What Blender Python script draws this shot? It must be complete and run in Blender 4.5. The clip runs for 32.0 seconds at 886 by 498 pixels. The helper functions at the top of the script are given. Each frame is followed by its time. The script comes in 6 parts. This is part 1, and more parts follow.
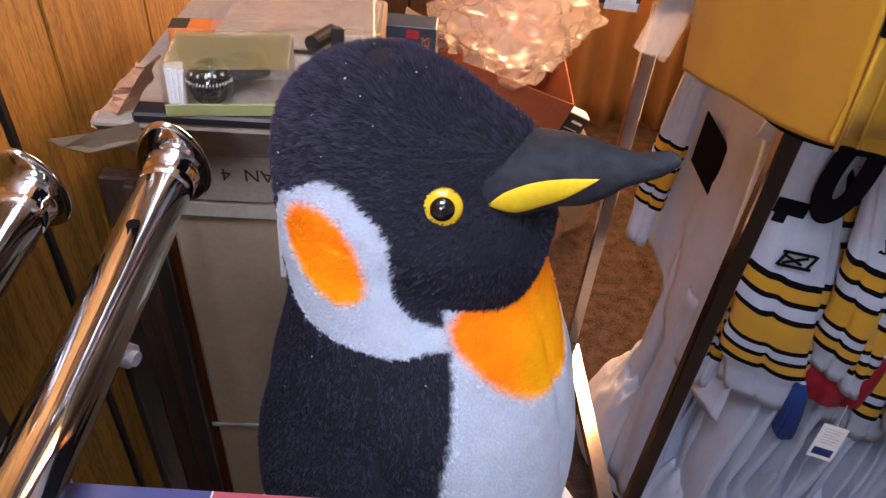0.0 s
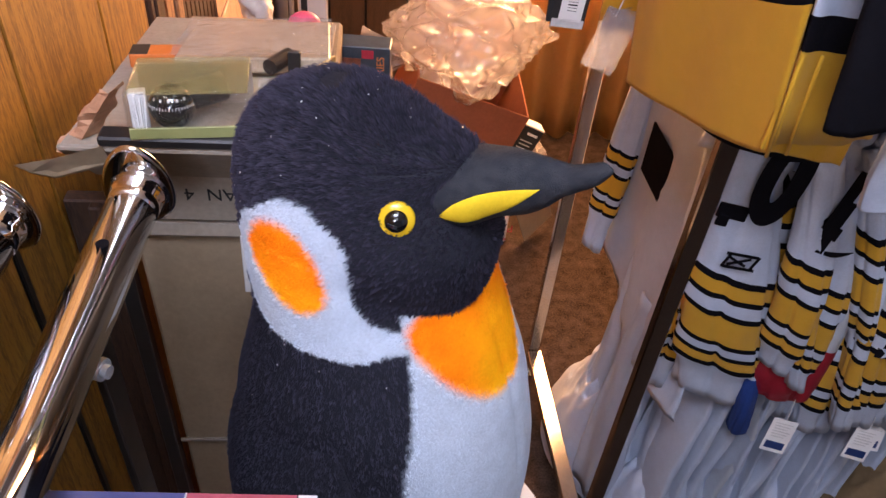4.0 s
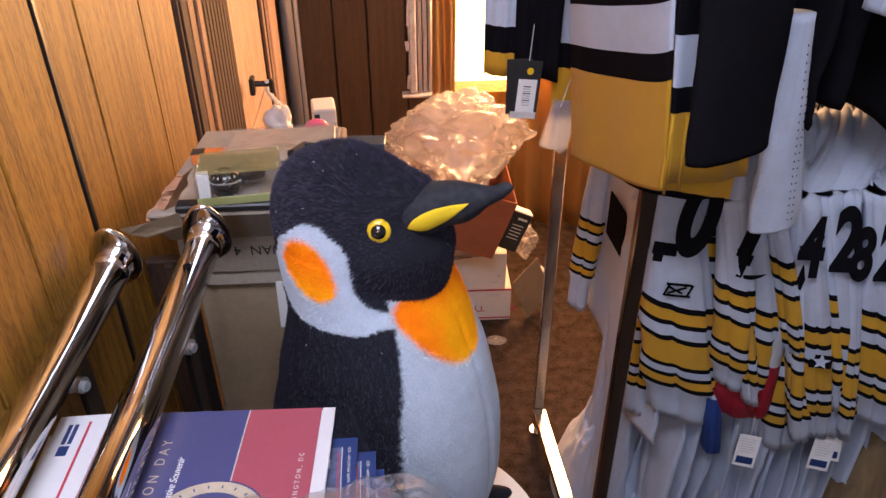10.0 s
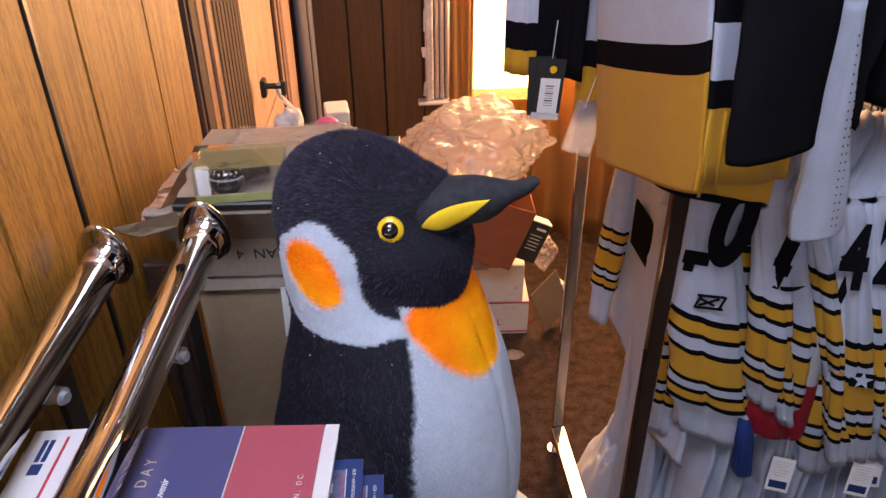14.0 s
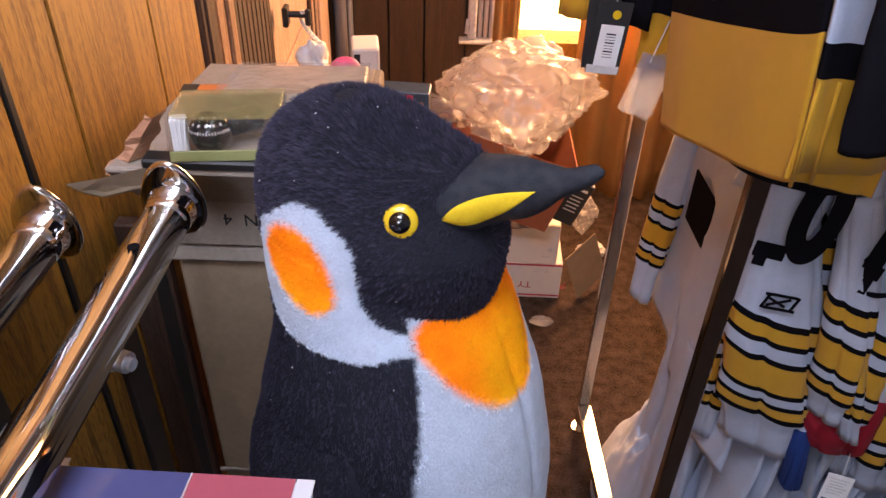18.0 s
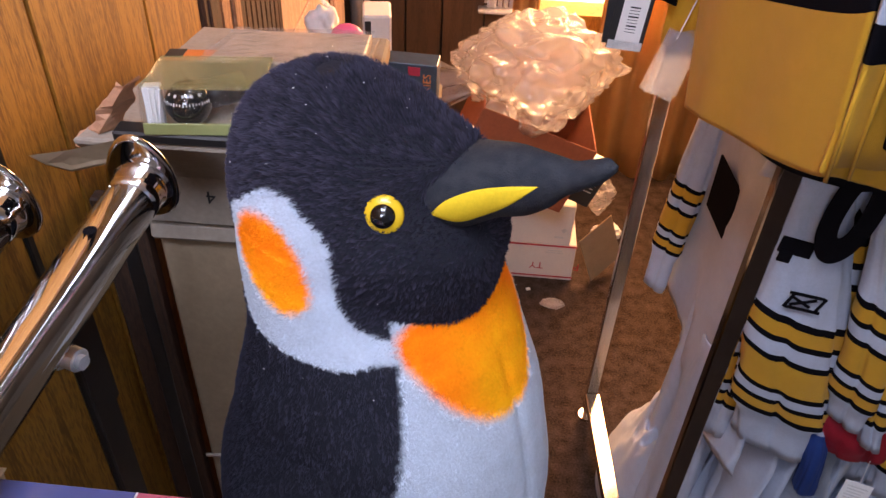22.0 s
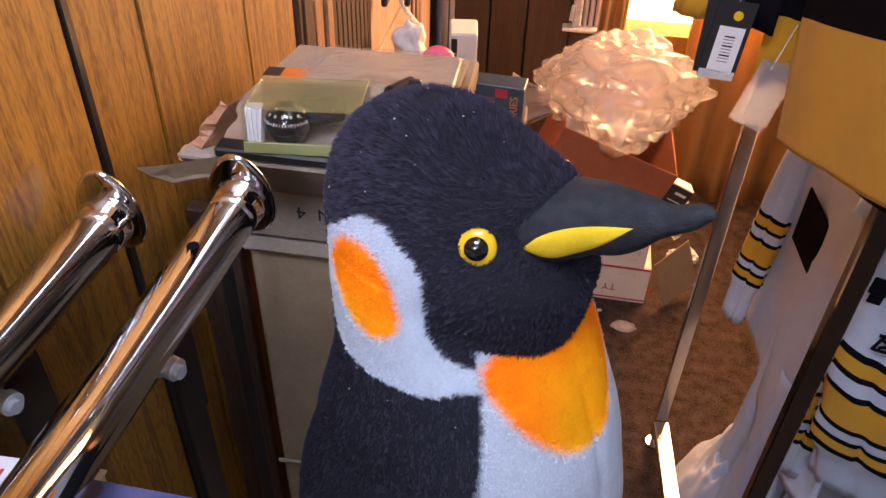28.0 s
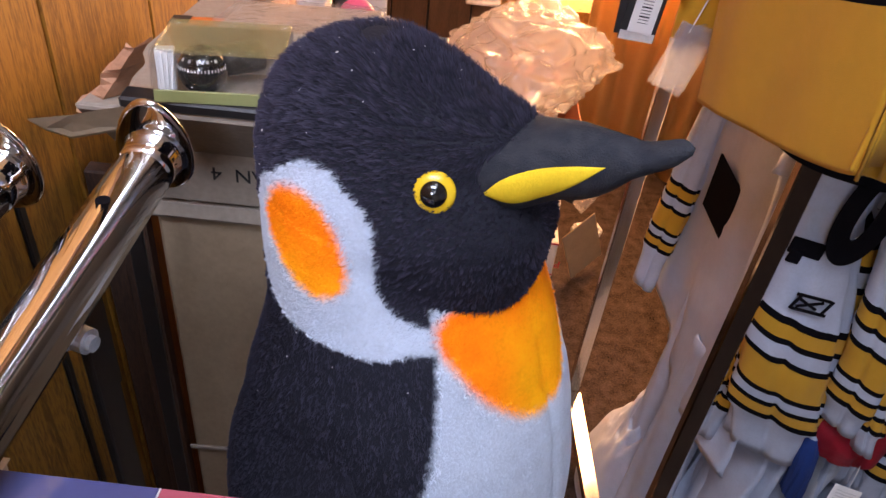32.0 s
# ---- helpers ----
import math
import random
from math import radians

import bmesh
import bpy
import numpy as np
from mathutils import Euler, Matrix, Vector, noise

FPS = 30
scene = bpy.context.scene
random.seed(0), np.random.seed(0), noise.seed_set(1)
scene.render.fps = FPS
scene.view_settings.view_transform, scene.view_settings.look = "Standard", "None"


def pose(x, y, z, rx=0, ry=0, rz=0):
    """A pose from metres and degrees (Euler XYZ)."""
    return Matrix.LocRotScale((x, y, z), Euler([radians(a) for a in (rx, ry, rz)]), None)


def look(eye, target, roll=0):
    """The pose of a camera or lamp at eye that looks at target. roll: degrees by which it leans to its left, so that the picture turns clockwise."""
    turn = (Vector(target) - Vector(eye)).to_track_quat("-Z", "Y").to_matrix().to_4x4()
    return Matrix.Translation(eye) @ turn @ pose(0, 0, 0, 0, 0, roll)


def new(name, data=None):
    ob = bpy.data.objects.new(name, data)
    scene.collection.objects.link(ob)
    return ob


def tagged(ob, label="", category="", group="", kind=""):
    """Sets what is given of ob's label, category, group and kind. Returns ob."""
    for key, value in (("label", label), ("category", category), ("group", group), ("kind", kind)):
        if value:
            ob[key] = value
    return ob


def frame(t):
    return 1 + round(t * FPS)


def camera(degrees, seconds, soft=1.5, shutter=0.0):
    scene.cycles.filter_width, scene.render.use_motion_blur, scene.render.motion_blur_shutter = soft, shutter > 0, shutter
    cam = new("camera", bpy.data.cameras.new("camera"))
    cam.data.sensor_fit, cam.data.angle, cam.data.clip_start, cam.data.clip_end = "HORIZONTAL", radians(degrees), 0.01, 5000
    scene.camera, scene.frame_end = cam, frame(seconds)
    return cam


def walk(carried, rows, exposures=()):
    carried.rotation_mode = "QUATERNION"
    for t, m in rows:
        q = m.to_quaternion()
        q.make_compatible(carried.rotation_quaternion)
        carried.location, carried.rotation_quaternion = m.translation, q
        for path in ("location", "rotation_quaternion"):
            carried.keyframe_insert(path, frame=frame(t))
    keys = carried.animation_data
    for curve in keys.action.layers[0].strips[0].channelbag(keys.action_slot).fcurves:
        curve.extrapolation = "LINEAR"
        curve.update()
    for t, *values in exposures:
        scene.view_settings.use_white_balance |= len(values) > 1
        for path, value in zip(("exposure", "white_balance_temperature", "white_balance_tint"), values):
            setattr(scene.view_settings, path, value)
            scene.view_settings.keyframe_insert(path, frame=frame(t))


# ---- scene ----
cam = camera(57.7, 32.0)
PATH = [
    (0, (0.012, 0.007, 1.586), (0.091, 1.456, 0.209), 5.0),
    (0.5, (0.02, 0.01, 1.586), (0.114, 1.453, 0.204), 4.9),
    (1, (0.029, 0.013, 1.58), (0.142, 1.452, 0.196), 5.2),
    (1.5, (0.031, 0.015, 1.581), (0.166, 1.45, 0.194), 5.7),
    (2, (0.033, 0.017, 1.582), (0.191, 1.447, 0.193), 5.9),
    (2.5, (0.025, 0.012, 1.589), (0.185, 1.44, 0.197), 5.7),
    (3, (0.024, -0.006, 1.601), (0.185, 1.43, 0.22), 5.8),
    (3.5, (0.019, -0.019, 1.61), (0.179, 1.442, 0.253), 5.6),
    (5.5, (0.016, -0.024, 1.603), (0.204, 1.451, 0.265), 5.7),
    (6, (0.023, -0.046, 1.607), (0.209, 1.432, 0.273), 5.7),
    (6.5, (0.013, -0.111, 1.637), (0.15, 1.396, 0.328), 4.6),
    (7, (0.018, -0.183, 1.668), (0.134, 1.375, 0.418), 4.2),
    (7.5, (0.023, -0.234, 1.681), (0.119, 1.368, 0.487), 3.4),
    (8, (0.027, -0.275, 1.697), (0.12, 1.358, 0.546), 2.9),
    (8.5, (0.027, -0.294, 1.7), (0.122, 1.348, 0.562), 2.5),
    (9, (0.039, -0.294, 1.703), (0.138, 1.353, 0.573), 1.3),
    (9.5, (0.042, -0.295, 1.707), (0.147, 1.355, 0.583), 0.1),
    (10, (0.051, -0.299, 1.704), (0.156, 1.353, 0.581), -0.3),
    (10.5, (0.053, -0.301, 1.706), (0.16, 1.351, 0.584), -0.3),
    (11, (0.047, -0.297, 1.702), (0.159, 1.356, 0.582), -0.2),
    (11.5, (0.048, -0.288, 1.686), (0.17, 1.361, 0.561), 0.0),
    (12, (0.052, -0.278, 1.673), (0.183, 1.362, 0.536), 0.1),
    (12.5, (0.056, -0.275, 1.663), (0.196, 1.334, 0.484), 0.3),
    (13, (0.063, -0.275, 1.652), (0.207, 1.311, 0.442), 0.4),
    (13.5, (0.062, -0.257, 1.654), (0.191, 1.352, 0.474), 0.5),
    (14, (0.052, -0.243, 1.651), (0.121, 1.431, 0.559), -0.5),
    (14.5, (0.051, -0.228, 1.637), (0.087, 1.432, 0.523), -0.2),
    (16.5, (0.065, -0.131, 1.605), (0.087, 1.466, 0.401), 1.3),
    (17, (0.06, -0.108, 1.601), (0.076, 1.483, 0.389), 1.8),
    (17.5, (0.053, -0.091, 1.6), (0.057, 1.497, 0.384), 2.0),
    (18, (0.062, -0.071, 1.591), (0.054, 1.515, 0.372), 1.8),
    (18.5, (0.062, -0.054, 1.586), (0.053, 1.528, 0.361), 1.8),
    (19, (0.058, -0.043, 1.581), (0.045, 1.533, 0.35), 2.2),
    (19.5, (0.054, -0.033, 1.575), (0.037, 1.538, 0.338), 2.5),
    (20, (0.058, -0.021, 1.568), (0.039, 1.543, 0.322), 2.8),
    (20.5, (0.063, -0.015, 1.57), (0.037, 1.543, 0.316), 3.1),
    (21, (0.062, -0.01, 1.569), (0.029, 1.54, 0.306), 3.1),
    (21.5, (0.067, -0.002, 1.567), (0.028, 1.543, 0.297), 3.0),
    (22, (0.078, -0.008, 1.565), (0.033, 1.531, 0.288), 2.9),
    (22.5, (0.075, -0.035, 1.58), (-0.17, 1.483, 0.301), -0.6),
    (23, (0.098, -0.046, 1.586), (-0.212, 1.46, 0.308), -0.5),
    (23.5, (0.117, -0.053, 1.568), (-0.196, 1.43, 0.263), -1.2),
    (24, (0.11, -0.056, 1.531), (-0.187, 1.296, 0.088), -1.5),
    (24.5, (0.113, -0.052, 1.519), (-0.176, 1.246, 0.026), -1.8),
    (25, (0.097, -0.015, 1.559), (-0.202, 1.343, 0.121), -1.5),
    (25.5, (0.091, -0.001, 1.578), (-0.217, 1.449, 0.237), -0.8),
    (27.5, (0.066, -0.004, 1.583), (-0.183, 1.518, 0.309), 1.3),
    (28, (0.062, -0.006, 1.58), (-0.151, 1.529, 0.316), 1.9),
    (28.5, (0.062, -0.006, 1.577), (-0.092, 1.546, 0.325), 3.1),
    (29, (0.057, -0.002, 1.575), (-0.057, 1.56, 0.332), 3.7),
    (29.5, (0.051, 0.002, 1.564), (-0.035, 1.568, 0.324), 3.9),
    (30, (0.044, 0.0, 1.561), (-0.01, 1.565, 0.316), 4.5),
    (30.5, (0.04, -0.002, 1.555), (0.005, 1.559, 0.306), 4.9),
    (31, (0.031, 0.002, 1.552), (0.023, 1.559, 0.298), 5.6),
    (31.5, (0.019, 0.006, 1.543), (0.045, 1.56, 0.285), 6.4),
    (32, (0.027, 0.012, 1.533), (0.076, 1.548, 0.254), 7.0),
]
EXPOSURES = [(0.0, 0.40, 6180, 14), (5.0, 0.36, 6180, 14), (8.0, 0.15, 6220, 14), (14.0, 0.11, 6220, 14), (18.0, 0.28, 6150, 14), (22.2, 0.29, 6100, 14), (23.5, 0.22, 6050, 12), (24.1, 0.24, 5250, 9), (24.6, 0.26, 5700, 10), (25.0, 0.18, 6350, 13), (27.5, 0.22, 6080, 14), (32.0, 0.3, 6150, 14)]
walk(cam, [(t, look(eye, target, roll)) for t, eye, target, roll in PATH], EXPOSURES)

# ---- light ----
wd = bpy.data.worlds.new("room_air")
scene.world = wd
wd.use_nodes = True
wd.node_tree.nodes["Background"].inputs[0].default_value = (0.5, 0.55, 0.65, 1)
wd.node_tree.nodes["Background"].inputs[1].default_value = 0.05


def area(name, eye, target, sx, sy, watts, colour):
    d = bpy.data.lights.new(name, "AREA")
    d.shape, d.size, d.size_y, d.energy, d.color = "RECTANGLE", sx, sy, watts, colour
    ob = new(name, d)
    ob.matrix_world = look(eye, target)
    return ob


# Added fill from overhead; no lamp is known to hang here.
area("overhead_fill_light", (-0.06, -0.12, 2.40), (0.0, 0.42, 1.0), 0.60, 0.40, 17.0, (0.74, 0.80, 1.0))
# Unseen point fill behind the viewpoint, added to brighten room and jersey fronts.
rear_fill = bpy.data.lights.new("rear_fill_light", "POINT")
rear_fill.energy, rear_fill.color, rear_fill.shadow_soft_size = 16.5, (0.78, 0.82, 1.0), 0.15
new("rear_fill_light", rear_fill).matrix_world = pose(-0.16, -0.90, 1.85)
# Added bluish fill from the right; it stands for no known window.
area("side_fill_light", (2.1, -1.6, 1.7), (0.7, 0.9, 0.9), 1.2, 1.4, 1.6, (0.50, 0.64, 1.0))
area("back_window_light", (0.62, 2.26, 1.15), (0.35, 0.9, 0.5), 0.5, 0.9, 58.0, (1.0, 0.50, 0.215))


# ---- materials ----
def mat(name, base, rough=0.6, metal=0.0, vary=0.15, scale=30.0, bump=0.0, bscale=200.0, spec=0.5, stretch=(1, 1, 1), sheen=0.0,
        rnd=0.0, spot=None, coat=0.0):
    """Base colour with two scales of noise, a bump and, at wish, a tint per object."""
    m = bpy.data.materials.new(name)
    m.use_nodes = True
    nt = m.node_tree
    b = nt.nodes["Principled BSDF"]
    N, L = nt.nodes.new, nt.links.new
    tc, mp = N("ShaderNodeTexCoord"), N("ShaderNodeMapping")
    mp.inputs["Scale"].default_value = stretch
    L(tc.outputs["Object"], mp.inputs["Vector"])
    n1, n2 = N("ShaderNodeTexNoise"), N("ShaderNodeTexNoise")
    n1.inputs["Scale"].default_value, n2.inputs["Scale"].default_value = scale, scale * 7
    n1.inputs["Detail"].default_value, n2.inputs["Detail"].default_value = 4, 3
    L(mp.outputs[0], n1.inputs["Vector"]), L(mp.outputs[0], n2.inputs["Vector"])
    add = N("ShaderNodeMath")
    add.operation = "ADD"
    L(n1.outputs[0], add.inputs[0]), L(n2.outputs[0], add.inputs[1])
    mr = N("ShaderNodeMapRange")
    for i, v in enumerate((0.6, 1.4, 1 - vary, 1 + vary)):
        mr.inputs[1 + i].default_value = v
    L(add.outputs[0], mr.inputs[0])
    mul = N("ShaderNodeMixRGB")
    mul.blend_type = "MULTIPLY"
    mul.inputs[0].default_value = 1
    mul.inputs[1].default_value = (*base, 1)
    L(mr.outputs[0], mul.inputs[2])
    out = mul.outputs[0]
    if rnd:
        oi, r2, m2 = N("ShaderNodeObjectInfo"), N("ShaderNodeMapRange"), N("ShaderNodeMixRGB")
        r2.inputs[3].default_value, r2.inputs[4].default_value = 1 - rnd, 1 + rnd
        L(oi.outputs["Random"], r2.inputs[0])
        m2.blend_type, m2.inputs[0].default_value = "MULTIPLY", 1
        L(out, m2.inputs[1]), L(r2.outputs[0], m2.inputs[2])
        out = m2.outputs[0]
    L(out, b.inputs["Base Color"])
    b.inputs["Roughness"].default_value, b.inputs["Metallic"].default_value = rough, metal
    b.inputs["Specular IOR Level"].default_value = spec
    b.inputs["Sheen Weight"].default_value = sheen
    b.inputs["Coat Weight"].default_value = coat
    if bump:
        bp, n3 = N("ShaderNodeBump"), N("ShaderNodeTexNoise")
        n3.inputs["Scale"].default_value = bscale
        n3.inputs["Detail"].default_value = 4
        L(mp.outputs[0], n3.inputs["Vector"])
        bp.inputs["Strength"].default_value, bp.inputs["Distance"].default_value = bump, 0.002
        L(n3.outputs[0], bp.inputs["Height"]), L(bp.outputs[0], b.inputs["Normal"])
    return m


def wood(name, dark, light, rough=0.35, grain=7.0, coat=0.2, rnd=0.12):
    """Veneer with the grain upright: long streaks, pores and broad figure."""
    m = mat(name, light, rough, 0, 0.1, 6, 0.15, 60, stretch=(grain, grain, 0.5), coat=coat)
    nt = m.node_tree
    N, L = nt.nodes.new, nt.links.new
    b = nt.nodes["Principled BSDF"]
    tc, mp, oi = N("ShaderNodeTexCoord"), N("ShaderNodeMapping"), N("ShaderNodeObjectInfo")
    mp.inputs["Scale"].default_value = (grain * 2, grain * 2, 0.9)
    off = N("ShaderNodeVectorMath")
    off.operation = "ADD"
    L(tc.outputs["Object"], off.inputs[0])
    mulr = N("ShaderNodeMath")
    mulr.operation = "MULTIPLY"
    mulr.inputs[1].default_value = 9.0
    L(oi.outputs["Random"], mulr.inputs[0]), L(mulr.outputs[0], off.inputs[1])
    L(off.outputs[0], mp.inputs["Vector"])
    w, n = N("ShaderNodeTexNoise"), N("ShaderNodeTexNoise")
    w.inputs["Scale"].default_value, w.inputs["Detail"].default_value, w.inputs["Distortion"].default_value = 3.2, 4, 1.8
    n.inputs["Scale"].default_value, n.inputs["Detail"].default_value = 16, 8
    L(mp.outputs[0], w.inputs["Vector"])
    mp2 = N("ShaderNodeMapping")
    mp2.inputs["Scale"].default_value = (grain * 4, grain * 4, 5.0)
    L(off.outputs[0], mp2.inputs["Vector"]), L(mp2.outputs[0], n.inputs["Vector"])
    mix1 = N("ShaderNodeMath")
    mix1.operation = "MULTIPLY_ADD"
    mix1.inputs[1].default_value = 0.55
    L(w.outputs[0], mix1.inputs[0])
    half = N("ShaderNodeMath")
    half.operation = "MULTIPLY"
    half.inputs[1].default_value = 0.45
    L(n.outputs[0], half.inputs[0]), L(half.outputs[0], mix1.inputs[2])
    ramp = N("ShaderNodeValToRGB")
    ramp.color_ramp.elements[0].position, ramp.color_ramp.elements[0].color = 0.40, (*dark, 1)
    ramp.color_ramp.elements[1].position, ramp.color_ramp.elements[1].color = 0.56, (*light, 1)
    L(mix1.outputs[0], ramp.inputs[0])
    r2, m2 = N("ShaderNodeMapRange"), N("ShaderNodeMixRGB")
    r2.inputs[3].default_value, r2.inputs[4].default_value = 1 - rnd, 1 + rnd
    L(oi.outputs["Random"], r2.inputs[0])
    m2.blend_type, m2.inputs[0].default_value = "MULTIPLY", 1
    L(ramp.outputs[0], m2.inputs[1]), L(r2.outputs[0], m2.inputs[2])
    L(m2.outputs[0], b.inputs["Base Color"])
    return m


def film_mat(name, tint, milk, gloss=0.5, rough=0.06, crease=40.0, warm=0.0):
    """Thin clear plastic: see-through, with mirror glints and a little milkiness."""
    m = bpy.data.materials.new(name)
    m.use_nodes = True
    nt = m.node_tree
    N, L = nt.nodes.new, nt.links.new
    nt.nodes.remove(nt.nodes["Principled BSDF"])
    tr, gl, df, tl = N("ShaderNodeBsdfTransparent"), N("ShaderNodeBsdfGlossy"), N("ShaderNodeBsdfDiffuse"), N("ShaderNodeBsdfTranslucent")
    gl.inputs["Roughness"].default_value = rough
    df.inputs["Color"].default_value = tl.inputs["Color"].default_value = (*tint, 1)
    nz, bp, fr = N("ShaderNodeTexNoise"), N("ShaderNodeBump"), N("ShaderNodeFresnel")
    nz.inputs["Scale"].default_value, nz.inputs["Detail"].default_value = crease, 6
    bp.inputs["Strength"].default_value, bp.inputs["Distance"].default_value = 0.45, 0.005
    fr.inputs["IOR"].default_value = 1.6
    L(nz.outputs[0], bp.inputs["Height"])
    for nd in (gl, df, fr, tl):
        L(bp.outputs[0], nd.inputs["Normal"])
    a, b, c = N("ShaderNodeMixShader"), N("ShaderNodeMixShader"), N("ShaderNodeMixShader")
    a.inputs[0].default_value = 0.5
    L(df.outputs[0], a.inputs[1]), L(tl.outputs[0], a.inputs[2])
    b.inputs[0].default_value = milk
    L(tr.outputs[0], b.inputs[1]), L(a.outputs[0], b.inputs[2])
    k = N("ShaderNodeMath")
    k.operation, k.use_clamp = "MULTIPLY", True
    k.inputs[1].default_value = gloss * 2
    L(fr.outputs[0], k.inputs[0]), L(k.outputs[0], c.inputs[0])
    L(b.outputs[0], c.inputs[1]), L(gl.outputs[0], c.inputs[2])
    L(c.outputs[0], nt.nodes["Material Output"].inputs[0])
    return m


def glow(name, colour, power):
    m = bpy.data.materials.new(name)
    m.use_nodes = True
    b = m.node_tree.nodes["Principled BSDF"]
    b.inputs["Base Color"].default_value = (0, 0, 0, 1)
    b.inputs["Emission Color"].default_value, b.inputs["Emission Strength"].default_value = (*colour, 1), power
    return m


def painted(name, rough=0.9, sheen=0.3, bump=0.5, bscale=400.0, spec=0.15):
    """Cloth whose dyed areas are stored on the mesh."""
    m = mat(name, (1, 1, 1), rough, 0, 0.12, 60, bump, bscale, spec, sheen=sheen)
    nt = m.node_tree
    at = nt.nodes.new("ShaderNodeAttribute")
    at.attribute_name = "dye"
    for nd in nt.nodes:
        if nd.bl_idname == "ShaderNodeMixRGB":
            nt.links.new(at.outputs["Color"], nd.inputs[1])
    return m


PANEL = wood("golden_panelling", (0.165, 0.070, 0.008), (0.36, 0.178, 0.019), 0.55, 7, 0.0)
DARKWOOD = wood("dark_brown_panelling", (0.062, 0.033, 0.014), (0.092, 0.050, 0.022), 0.5, 6, 0.05)
TRIMWOOD = wood("dark_trim_wood", (0.026, 0.012, 0.006), (0.060, 0.028, 0.014), 0.75, 8, 0.0)
EDGEWOOD = wood("light_trim_wood", (0.20, 0.10, 0.05), (0.36, 0.20, 0.11), 0.65, 8, 0.0)
DOORWOOD = wood("light_door_wood", (0.33, 0.215, 0.155), (0.46, 0.32, 0.24), 0.5, 3, 0.0)
BLACKSEAM = mat("black_seam", (0.01, 0.009, 0.008), 0.35)
CARPET = mat("brown_carpet", (0.060, 0.041, 0.031), 1.0, 0, 0.8, 30, 1.0, 260, 0.03)
CHROME = mat("chrome", (0.75, 0.74, 0.73), 0.07, 1.0, 0.05, 20)
# Same rack chrome twice: dark room reflections and warm window light put into colour.
DARKCHROME = mat("dark_reflection_chrome", (0.42, 0.39, 0.37), 0.12, 1.0, 0.1, 20)
WARMCHROME = mat("warm_lit_chrome", (0.62, 0.56, 0.49), 0.17, 0.95, 0.15, 20, stretch=(1, 1, 0.1))
BLACKSTEEL = mat("black_painted_steel", (0.018, 0.016, 0.015), 0.4, 0, 0.3, 20)
ZINC = mat("zinc_plated_steel", (0.70, 0.76, 0.84), 0.33, 0.65, 0.15, 60)
CARD = mat("brown_cardboard", (0.36, 0.265, 0.165), 0.85, 0, 0.12, 25, 0.3, 120, 0.2)
CARDTOP = mat("grey_brown_cardboard", (0.33, 0.275, 0.215), 0.8, 0, 0.15, 25, 0.3, 120, 0.2)
CARTON = mat("dark_brown_carton", (0.26, 0.09, 0.045), 0.8, 0, 0.12, 20, 0.2, 100, 0.2)
WHITEPAPER = mat("white_paper", (0.78, 0.76, 0.73), 0.7, 0, 0.04, 20)
MAILCARD = mat("mailer_white_board", (0.72, 0.66, 0.60), 0.7, 0, 0.05, 20)
INKBLACK = mat("black_ink", (0.015, 0.015, 0.015), 0.6)
INKRED = mat("red_ink", (0.45, 0.03, 0.05), 0.6)
BOOKBLUE = mat("booklet_blue", (0.058, 0.066, 0.17), 0.35, 0, 0.05, 30, coat=0.15)
BOOKRED = mat("booklet_rose_red", (0.35, 0.075, 0.105), 0.35, 0, 0.05, 30, coat=0.15)
BOOKWHITE = mat("booklet_white", (0.62, 0.61, 0.62), 0.4, 0, 0.03, 30)
PROGBLUE = mat("programme_blue", (0.018, 0.04, 0.14), 0.3, 0, 0.08, 30, coat=0.2)
SILVERINK = mat("silver_ink", (0.60, 0.58, 0.55), 0.4)
GOLDINK = mat("pale_gold_ink", (0.46, 0.39, 0.29), 0.45)
MAGGOLD = mat("magazine_gold_pattern", (0.13, 0.105, 0.03), 0.35, 0, 1.0, 60, coat=0.2)
BAG = film_mat("clear_bag", (0.80, 0.84, 0.92), 0.22, 0.18, 0.14, 9)
CRUMPLE = film_mat("crumpled_clear_bag", (0.88, 0.80, 0.80), 0.30, 0.40, 0.22, 12)
STOOLWHITE = mat("white_plastic_top", (0.78, 0.78, 0.76), 0.35, 0, 0.04, 20)
PLUSH = painted("plush_fur", 0.72, 0.0, 0.3, 350, 0.10)
BEAKCLOTH = painted("beak_cloth", 0.75, 0.0, 0.6, 900, 0.2)
EYEBLACK = mat("glossy_black_plastic", (0.004, 0.004, 0.005), 0.04, coat=1.0)
EYEYELLOW = mat("yellow_plastic", (0.72, 0.47, 0.015), 0.25, 0, 0.03, 30)
CLOTHWHITE = mat("white_jersey_cloth", (0.50, 0.55, 0.66), 0.75, 0, 0.08, 40, 0.4, 900, 0.25, sheen=0.15)
CLOTHBLACK = mat("black_jersey_cloth", (0.0065, 0.006, 0.008), 0.85, 0, 0.2, 40, 0.4, 900, 0.05)
CLOTHGOLD = mat("gold_jersey_cloth", (0.62, 0.33, 0.018), 0.75, 0, 0.06, 40, 0.5, 900, 0.25, sheen=0.1)
CLOTHRED = mat("red_satin_cloth", (0.30, 0.012, 0.025), 0.5, 0, 0.1, 40, 0.2, 600)
CLOTHBLUE = mat("blue_cloth", (0.015, 0.045, 0.20), 0.6, 0, 0.1, 40, 0.2, 600)
CLOTHSILVER = mat("silver_satin", (0.62, 0.64, 0.68), 0.35, 0.3, 0.08, 40, 0.2, 600)
WALLPAINT = mat("pale_wall_paint", (0.55, 0.53, 0.50), 0.8, 0, 0.1, 5, 0.1, 60)
